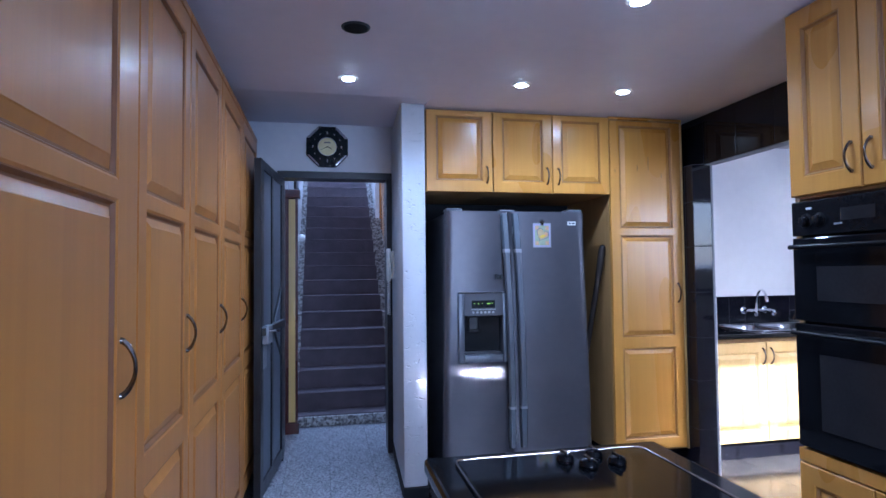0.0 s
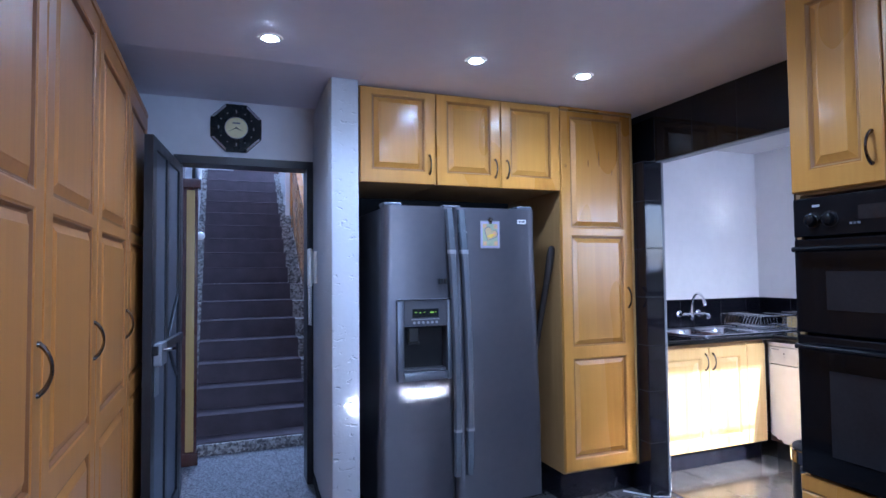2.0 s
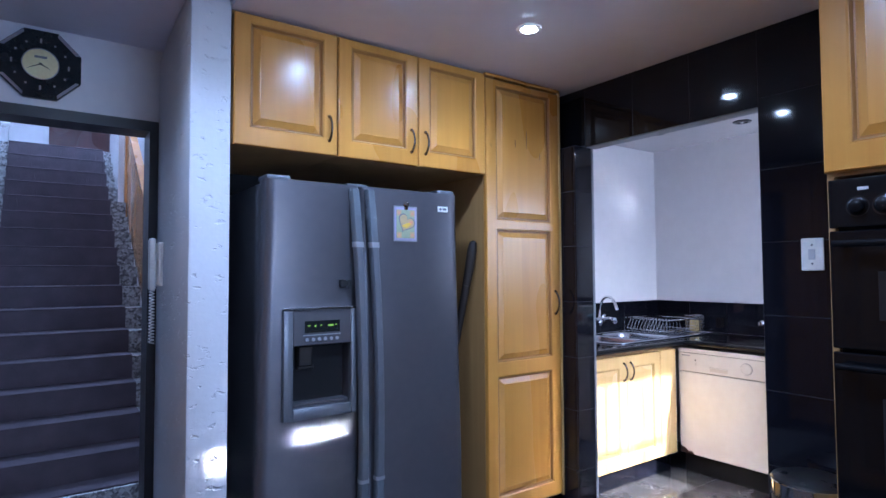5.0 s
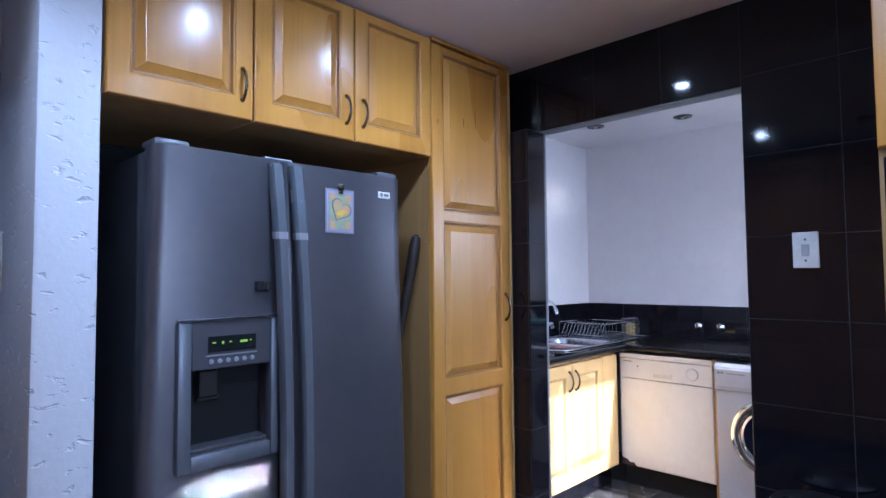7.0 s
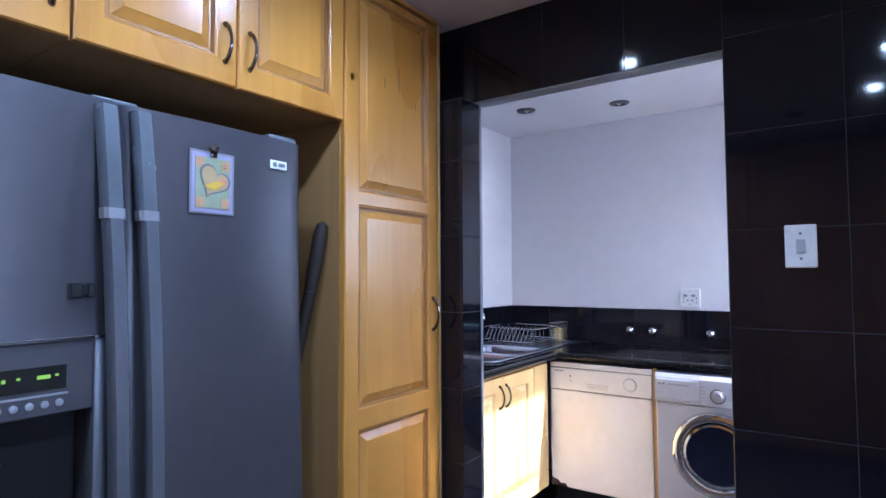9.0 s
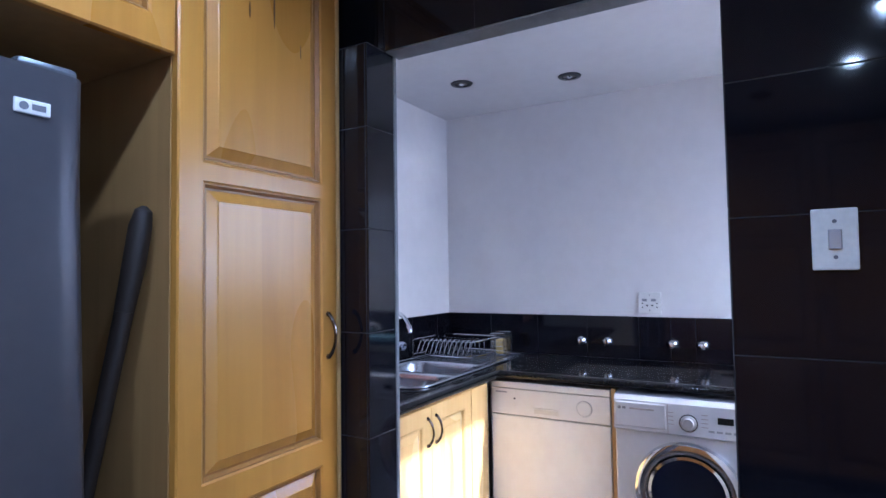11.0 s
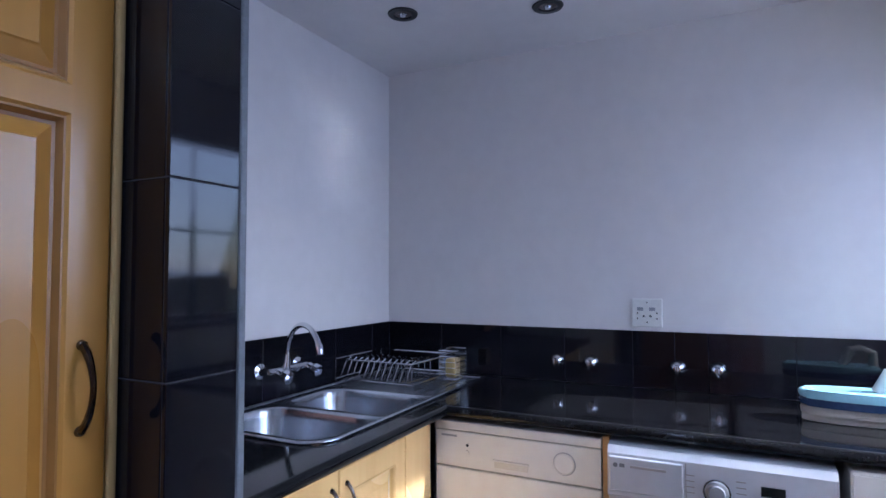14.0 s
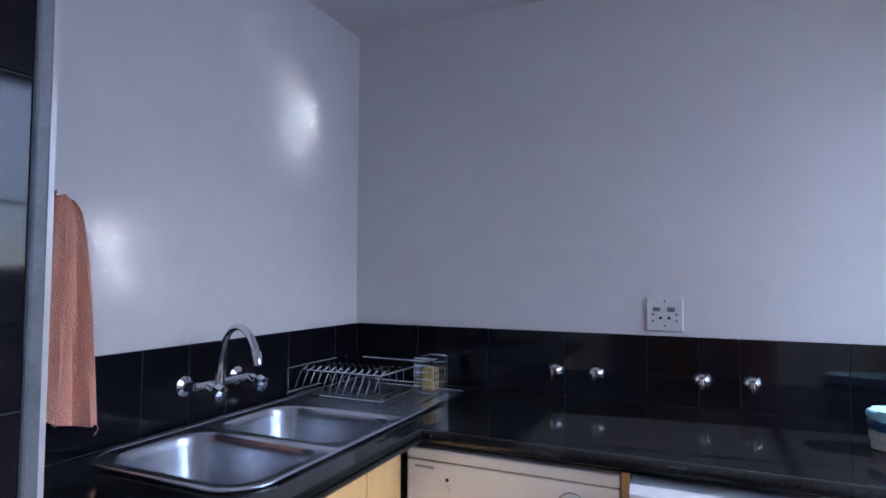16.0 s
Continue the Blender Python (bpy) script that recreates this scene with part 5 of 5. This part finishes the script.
sk = thing("wall_socket", (4.355, 2.742, 1.15), "white double socket outlet with two switches", "socket")
part("plate", box(4.350, 4.3595, 2.684, 2.800, 1.146, 1.260, 0.003), WHITE_PLASTIC, sk)
for y in (2.722, 2.768):
    part("switch", box(4.346, 4.350, y - 0.012, y + 0.012, 1.212, 1.226, 0.001), SILVER, sk)
for y, z, r in ((2.755, 1.190, 0.005), (2.729, 1.190, 0.005), (2.779, 1.202, 0.0035), (2.779, 1.180, 0.0035), (2.705, 1.202, 0.0035), (2.705, 1.180, 0.0035), (2.742, 1.165, 0.003), (2.742, 1.245, 0.003)):
    part("hole", cyl((4.3502, y, z), (4.3492, y, z), r, n=12), BLACK_PLASTIC, sk)

# dishwasher
dw = thing("dishwasher", (4.04, 3.10, 0), "old white dishwasher with rust at its lower corner", "dishwasher")
part("body", box(3.775, 4.33, 2.815, 3.395, 0.13, 0.845), WHITE_ENAMEL, dw)
part("kick", box(3.80, 4.33, 2.82, 3.39, 0.0, 0.13), MATT_BLACK, dw)
part("lid", box(3.742, 3.775, 2.812, 3.397, 0.815, 0.846, 0.005), WHITE_ENAMEL, dw)
dd = part("door", box(3.746, 3.775, 2.814, 3.395, 0.135, 0.685, 0.005), WHITE_ENAMEL, dw)
cp = part("control_strip", box(3.744, 3.775, 2.814, 3.395, 0.690, 0.812, 0.004), WHITE_ENAMEL, dw)
part("grip", box(3.7425, 3.7442, 3.052, 3.170, 0.706, 0.728, 0.0005), CREAM, cp)
part("grip_lip", box(3.736, 3.744, 3.047, 3.175, 0.728, 0.734, 0.002), WHITE_ENAMEL, cp)
part("dial", lathe([(0.034, 0), (0.034, 0.006), (0.031, 0.008), (0.030, 0.006), (0, 0.006)], (3.744, 2.93, 0.752), (-1, 0, 0), 32), WHITE_ENAMEL, cp, "", True)
part("dial_ring", lathe([(0.0365, 0), (0.0365, 0.0012), (0.0345, 0.0012), (0.0345, 0)], (3.744, 2.93, 0.752), (-1, 0, 0), 32), GREY_SHADE, cp)
part("lamp", cyl((3.7445, 3.27, 0.768), (3.742, 3.27, 0.768), 0.005, n=12), MATT_BLACK, cp)
part("button", cyl((3.7445, 3.272, 0.742), (3.739, 3.272, 0.742), 0.009, n=14), WHITE_ENAMEL, cp)
part("maker_mark", box(3.7432, 3.7442, 3.31, 3.37, 0.792, 0.799), GREY_SHADE, cp)
part("rust_patch", prism([(0.0, 0.0), (0.10, 0.0), (0.085, 0.02), (0.055, 0.018), (0.04, 0.035), (0.012, 0.04), (0.0, 0.05)], 0.0, 0.0012, m=facing(3.7462, 3.394, 0.136, "x-")), RUST, dd, "rusted corner")

# washing machine
wm = thing("washing_machine", (4.02, 2.495, 0), "silver front loading washing machine with a chrome porthole", "washing machine")
part("body", box(3.713, 4.33, 2.202, 2.786, 0.015, 0.70, 0.006), WM_SILVER, wm)
part("back_body", box(3.80, 4.33, 2.204, 2.784, 0.70, 0.846), WM_SILVER, wm)
bm = bmesh.new()
prof = [(3.7, 0.695), (3.694, 0.70), (3.7, 0.822), (3.713, 0.842), (3.80, 0.850), (3.80, 0.695)]
vs0 = [bm.verts.new((x, 2.202, z)) for x, z in prof]
vs1 = [bm.verts.new((x, 2.786, z)) for x, z in prof]
bm.faces.new(vs0), bm.faces.new(vs1)
for i in range(len(prof)):
    j = (i + 1) % len(prof)
    bm.faces.new((vs0[i], vs0[j], vs1[j], vs1[i]))
pan = part("control_panel", bm, WM_SILVER, wm)
part("soap_drawer", box(3.6905, 3.7, 2.574, 2.782, 0.712, 0.815, 0.004), WM_SILVER, pan)
part("maker_dot", cyl((3.6908, 2.762, 0.79), (3.6898, 2.762, 0.79), 0.007, n=14), GREY_PRINT, pan)
part("maker_bar", box(3.6898, 3.6908, 2.735, 2.750, 0.785, 0.796), GREY_PRINT, pan)
part("text_bar", box(3.6898, 3.6908, 2.62, 2.72, 0.786, 0.793), GREY_SHADE, pan)
part("dial", lathe([(0.030, 0), (0.030, 0.010), (0.022, 0.012), (0.020, 0.020), (0, 0.021)], (3.697, 2.488, 0.750), (-1, 0, 0), 32), SILVER, pan, "", True)
part("dial_ring", lathe([(0.036, 0), (0.036, 0.003), (0.031, 0.003), (0.031, 0)], (3.697, 2.488, 0.750), (-1, 0, 0), 32), CHROME, pan, "", True)
part("display", box(3.695, 3.698, 2.322, 2.380, 0.757, 0.784, 0.001), DISPLAY_DARK, pan)
for i in range(5):
    part("button", box(3.6935, 3.698, 2.272 + i * 0.030, 2.294 + i * 0.030, 0.722, 0.731, 0.001), SILVER, pan)
for i in range(4):
    part("text_line", box(3.6955, 3.697, 2.545, 2.570, 0.738 + i * 0.016, 0.741 + i * 0.016), GREY_SHADE, pan)
    part("text_line", box(3.6955, 3.697, 2.415, 2.440, 0.738 + i * 0.016, 0.741 + i * 0.016), GREY_SHADE, pan)
part("panel_seam", box(3.6935, 3.695, 2.566, 2.5685, 0.70, 0.820), GREY_SHADE, pan)
pd = part("porthole_ring", lathe([(0.205, 0), (0.212, 0.012), (0.205, 0.030), (0.185, 0.038), (0.165, 0.034), (0.155, 0.015), (0.155, 0)], (3.714, 2.498, 0.460), (-1, 0, 0), 56), CHROME, wm, "wide chrome porthole ring", True)
part("porthole_glass", lathe([(0.156, 0.016), (0.140, 0.022), (0.09, 0.010), (0.0, 0.005)], (3.714, 2.498, 0.460), (-1, 0, 0), 48), PORT_GLASS, pd, "dark porthole glass", True)
part("inner_ring", lathe([(0.157, 0.014), (0.154, 0.026), (0.142, 0.028), (0.138, 0.020)], (3.714, 2.498, 0.460), (-1, 0, 0), 48), CHROME, pd, "", True)
part("door_catch", box(3.678, 3.69, 2.300, 2.322, 0.42, 0.50, 0.004), CHROME, pd)
part("kick_panel", box(3.707, 3.713, 2.21, 2.78, 0.03, 0.12, 0.002), WM_SILVER, wm)

dy = thing("tumble_dryer", (4.02, 1.87, 0), "white tumble dryer under the worktop", "tumble dryer")
part("body", box(3.735, 4.33, 1.565, 2.172, 0.015, 0.845, 0.006), WHITE_ENAMEL, dy)
part("fascia", box(3.727, 3.735, 1.57, 2.168, 0.715, 0.838, 0.003), WHITE_ENAMEL, dy)
part("maker_bar", box(3.7258, 3.727, 2.06, 2.13, 0.772, 0.784), GREY_SHADE, dy)
part("porthole", lathe([(0.19, 0), (0.19, 0.02), (0.15, 0.03), (0.14, 0.01), (0, 0.005)], (3.735, 1.868, 0.42), (-1, 0, 0), 40), WHITE_ENAMEL, dy, "", True)
solo("timber_filler", box(3.745, 3.765, 2.789, 2.809, 0.03, 0.855), WOOD_SIDE, "thin wooden filler strip between the machines", "filler strip")

# iron lying on the worktop
ir = thing("steam_iron", (4.05, 2.08, CZ), "clothes iron with a teal shell and cream sole", "iron")


def teardrop(s, n=14):
    pts = [(4.05 + s * 0.075 * math.sin(math.pi * i / n / 2) ** 0.8, 2.255 - (1 - math.cos(math.pi * i / n / 2)) * 0.20 - (1 - s) * 0.02) for i in range(n + 1)]
    left = [(8.10 - x, y) for x, y in reversed(pts[1:])]
    return pts + [(4.05 + s * 0.07, 1.93), (4.05 - s * 0.07, 1.93)] + left


part("sole", prism(teardrop(0.60), CZ + 0.002, CZ + 0.024, 0.003), CREAM, ir)
part("skirt", prism(teardrop(0.80), CZ + 0.024, CZ + 0.050, 0.008), CREAM, ir)
part("rim", prism(teardrop(0.96), CZ + 0.050, CZ + 0.074, 0.008), NAVY, ir, "dark blue rim")
part("shell", prism(teardrop(1.0), CZ + 0.074, CZ + 0.100, 0.010), TEAL, ir, "teal shell")
part("handle", tube([(4.05, 1.95, CZ + 0.09), (4.05, 1.95, CZ + 0.15), (4.05, 1.99, CZ + 0.165), (4.05, 2.02, CZ + 0.160), (4.05, 2.05, CZ + 0.10)], 0.016, 12), WHITE_PLASTIC, ir, "", True)
bxw = thing("laundry_box", (4.16, 1.80, CZ), "white and pink cardboard laundry powder box", "box")
part("carton", box(4.06, 4.26, 1.72, 1.84, CZ + 0.001, CZ + 0.16, 0.002), WHITE_PLASTIC, bxw)
part("pink_print", box(4.0585, 4.0598, 1.74, 1.82, CZ + 0.03, CZ + 0.10), PICTURE_PINK, bxw)

# towel on a hook
tw = thing("hand_towel", (3.06, 3.95, 1.0), "orange terry hand towel hanging from a wall hook", "towel")
b = bmesh.new()
rows, cols = 26, 22
sheets = []
for side in (0, 1):
    g = []
    for r in range(rows + 1):
        s = r / rows
        line = []
        for c in range(cols + 1):
            u = c / cols * 2 - 1
            half = 0.024 + 0.080 * s ** 0.5
            drop = 0.51 - 0.06 * max(0, -u) * s + 0.02 * u * s
            fold = (0.020 * math.cos(u * 7.5 + 1.2 * s) + 0.008 * math.sin(u * 17 + 3 * s)) * min(1, 0.3 + s)
            x = 3.080 + u * half + 0.002 * s
            y = 3.925 - fold - (0.010 if side == 0 else 0.0) - 0.012 * (1 - s)
            z = 1.505 - s * drop - 0.02 * (1 - s) * u * u
            line.append(b.verts.new((x, y, z)))
        g.append(line)
    sheets.append(g)
    for r in range(rows):
        for c in range(cols):
            b.faces.new((g[r][c], g[r][c + 1], g[r + 1][c + 1], g[r + 1][c]))
f0, f1 = sheets
for r in range(rows):
    for c in (0, cols):
        b.faces.new((f0[r][c], f0[r + 1][c], f1[r + 1][c], f1[r][c]))
for c in range(cols):
    for r in (0, rows):
        b.faces.new((f0[r][c], f0[r][c + 1], f1[r][c + 1], f1[r][c]))
part("cloth", b, TOWEL, tw, "", True)
part("loose_thread", tube([(3.172, 3.905, 0.985), (3.175, 3.902, 0.970), (3.167, 3.905, 0.957)], 0.0012, 5), TOWEL, tw)
hk = thing("wall_hook", (3.07, 3.965, 1.49), "small chrome towel hook on the wall", "hook")
part("plate", box(3.058, 3.082, 3.964, 3.971, 1.48, 1.53, 0.002), CHROME, hk)
part("peg", tube([(3.07, 3.964, 1.505), (3.07, 3.93, 1.500), (3.07, 3.92, 1.515)], 0.005, 8), CHROME, hk, "", True)

# garden tree seen in reflections
tree = thing("garden_tree", (4.9, -5.5, -0.25), "leafy green garden tree outside the window", "tree")
part("trunk", tube([(4.9, -5.5, -0.25), (4.95, -5.5, 0.8), (4.85, -5.45, 1.7), (4.95, -5.4, 2.6)], [0.13, 0.11, 0.08, 0.04], 10), BARK, tree, "", True)
for dx, dy2, dz in ((0.9, 0.2, 1.1), (-0.8, -0.1, 1.2), (0.2, 0.7, 1.0), (-0.3, -0.8, 1.2)):
    part("limb", tube([(4.87, -5.45, 1.6), (4.87 + dx * 0.5, -5.45 + dy2 * 0.5, 1.6 + dz * 0.6), (4.87 + dx, -5.45 + dy2, 1.6 + dz)], [0.06, 0.04, 0.015], 8), BARK, tree, "", True)
rng = random.Random(5)
vs, fs = [], []
for i in range(2600):
    a, h = rng.uniform(0, 2 * math.pi), rng.uniform(-1, 1)
    rad = (rng.random() ** 0.4) * (1.35 + 0.35 * math.sin(3 * a + 2 * h))
    c = Vector((4.9 + rad * math.cos(a) * math.sqrt(1 - h * h), -5.45 + rad * math.sin(a) * math.sqrt(1 - h * h), 2.75 + 0.9 * rad * h))
    q = Euler((rng.uniform(0, 6), rng.uniform(0, 6), rng.uniform(0, 6))).to_matrix()
    k = len(vs)
    for p in ((-0.07, 0, 0), (0, -0.035, 0.01), (0.07, 0, 0), (0, 0.035, 0.01)):
        vs.append(c + q @ Vector(p))
    fs.append((k, k + 1, k + 2, k + 3))
me = bpy.data.meshes.new("crown")
me.from_pydata(vs, [], fs)
me.materials.append(LEAF)
crown = new("crown", me)
crown.parent = tree
crown.location = -tree.location

# ---- tiles ----
tile_cache = {}


def tile(parent, material, x0, x1, y0, y1, z0, z1, name="tile"):
    """One tile, as an object of its own on a shared mesh."""
    d = (round(x1 - x0, 4), round(y1 - y0, 4), round(z1 - z0, 4), material.name)
    if d not in tile_cache:
        tile_cache[d] = finish(box(-d[0] / 2, d[0] / 2, -d[1] / 2, d[1] / 2, -d[2] / 2, d[2] / 2, 0.0012, seg=1), "tile", material)
    ob = new(name, tile_cache[d])
    ob.parent = parent
    ob.location = Vector(((x0 + x1) / 2, (y0 + y1) / 2, (z0 + z1) / 2)) - base_of(parent)


G = 0.0011
ZROWS = (0.0, 0.285, 0.585, 0.883, 1.186, 1.482, 1.78, 2.08, CEIL)
for y0, y1 in ((1.945, 2.25), (1.64, 1.945)):
    for z0, z1 in zip(ZROWS, ZROWS[1:]):
        tile(wall_east, BLACK_TILE, 2.547, 2.5555, y0 + G, y1 - G, z0 + G, z1 - G)
for y0, y1 in ((2.25, 2.555), (2.555, 2.86), (2.86, 3.165), (3.165, 3.47), (3.47, 3.775)):
    tile(wall_east, BLACK_TILE, 2.547, 2.5555, y0 + G, y1 - G, OZ + G + (0.010 if y0 > 3.1 else 0.0), CEIL - G)
JROWS = (0.0, 0.32, 0.632, 0.91, 1.206, 1.503, 1.80, OZ)
for z0, z1 in zip(JROWS, JROWS[1:]):
    tile(wall_east, BLACK_TILE, 2.462, 2.593, OY1, OY1 + 0.0085, z0 + G, z1 - G)
    tile(wall_east, BLACK_TILE, 2.462, 2.4705, OY1 + 0.010, OY1 + 0.31, z0 + G, z1 - G)
    tile(wall_east, BLACK_TILE, 2.556, 2.609, OY0 - 0.0085, OY0, z0 + G, z1 - G)
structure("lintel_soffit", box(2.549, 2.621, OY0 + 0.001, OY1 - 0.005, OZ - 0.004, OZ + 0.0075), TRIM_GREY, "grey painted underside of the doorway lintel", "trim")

splash = structure("splashback", box(4.3470, 4.3598, 1.502, 3.971, CZ + 0.001, 1.128), GROUT_DARK, "glossy black tiled splashback above the worktop", "splashback")
YS = (3.9655, 3.67, 3.37, 3.08, 2.80, 2.64, 2.52, 2.23, 1.94, 1.65, 1.505)
for y1, y0 in zip(YS, YS[1:]):
    tile(splash, BLACK_TILE, 4.3455, 4.3544, y0 + G, y1 - G, CZ + 0.002, 1.130)
splash_n = structure("splashback_sink", box(2.636, 4.344, 3.9600, 3.9718, CZ + 0.001, 1.128), GROUT_DARK, "glossy black tiled splashback above the sink", "splashback")
XS = (2.638, 2.75, 3.04, 3.33, 3.48, 3.62, 3.91, 4.19, 4.3435)
for x0, x1 in zip(XS, XS[1:]):
    tile(splash_n, BLACK_TILE, x0 + G, x1 - G, 3.9585, 3.9664, CZ + 0.002, 1.130)

T = 0.33
for i in range(4):
    for j in range(6):
        x, y = 2.636 + i * T, 1.52 + j * T
        tile(floor_scullery, FLOOR_DARK, x + G, min(x + T - G, 3.80), y + G, min(y + T - G, 3.48), -0.006, 0.0, "floor_tile")
for i in range(7):
    for j in range(9):
        x, y = 0.29 + i * T, 0.9 + j * T
        if x < 0.6 and y > 2.85:
            continue
        tile(floor, FLOOR_DARK, x + G, min(x + T - G, 2.62), y + G, y + T - G, -0.006, 0.0, "floor_tile")
for i in range(4):
    for j in range(7):
        x, y = -0.47 + i * 0.30, 3.13 + j * 0.30
        tile(floor if y < 4.1 else floor_hall, HALL_TILE, x + G, x + 0.30 - G, y + G, y + 0.30 - G, -0.006, 0.0, "floor_tile")
for i in range(2):
    for j in range(7):
        x, y = -0.37 + i * T, 0.55 + j * T
        tile(floor, FLOOR_DARK, x + G, x + T - G, y + G, y + T - G, -0.006, 0.0, "floor_tile")
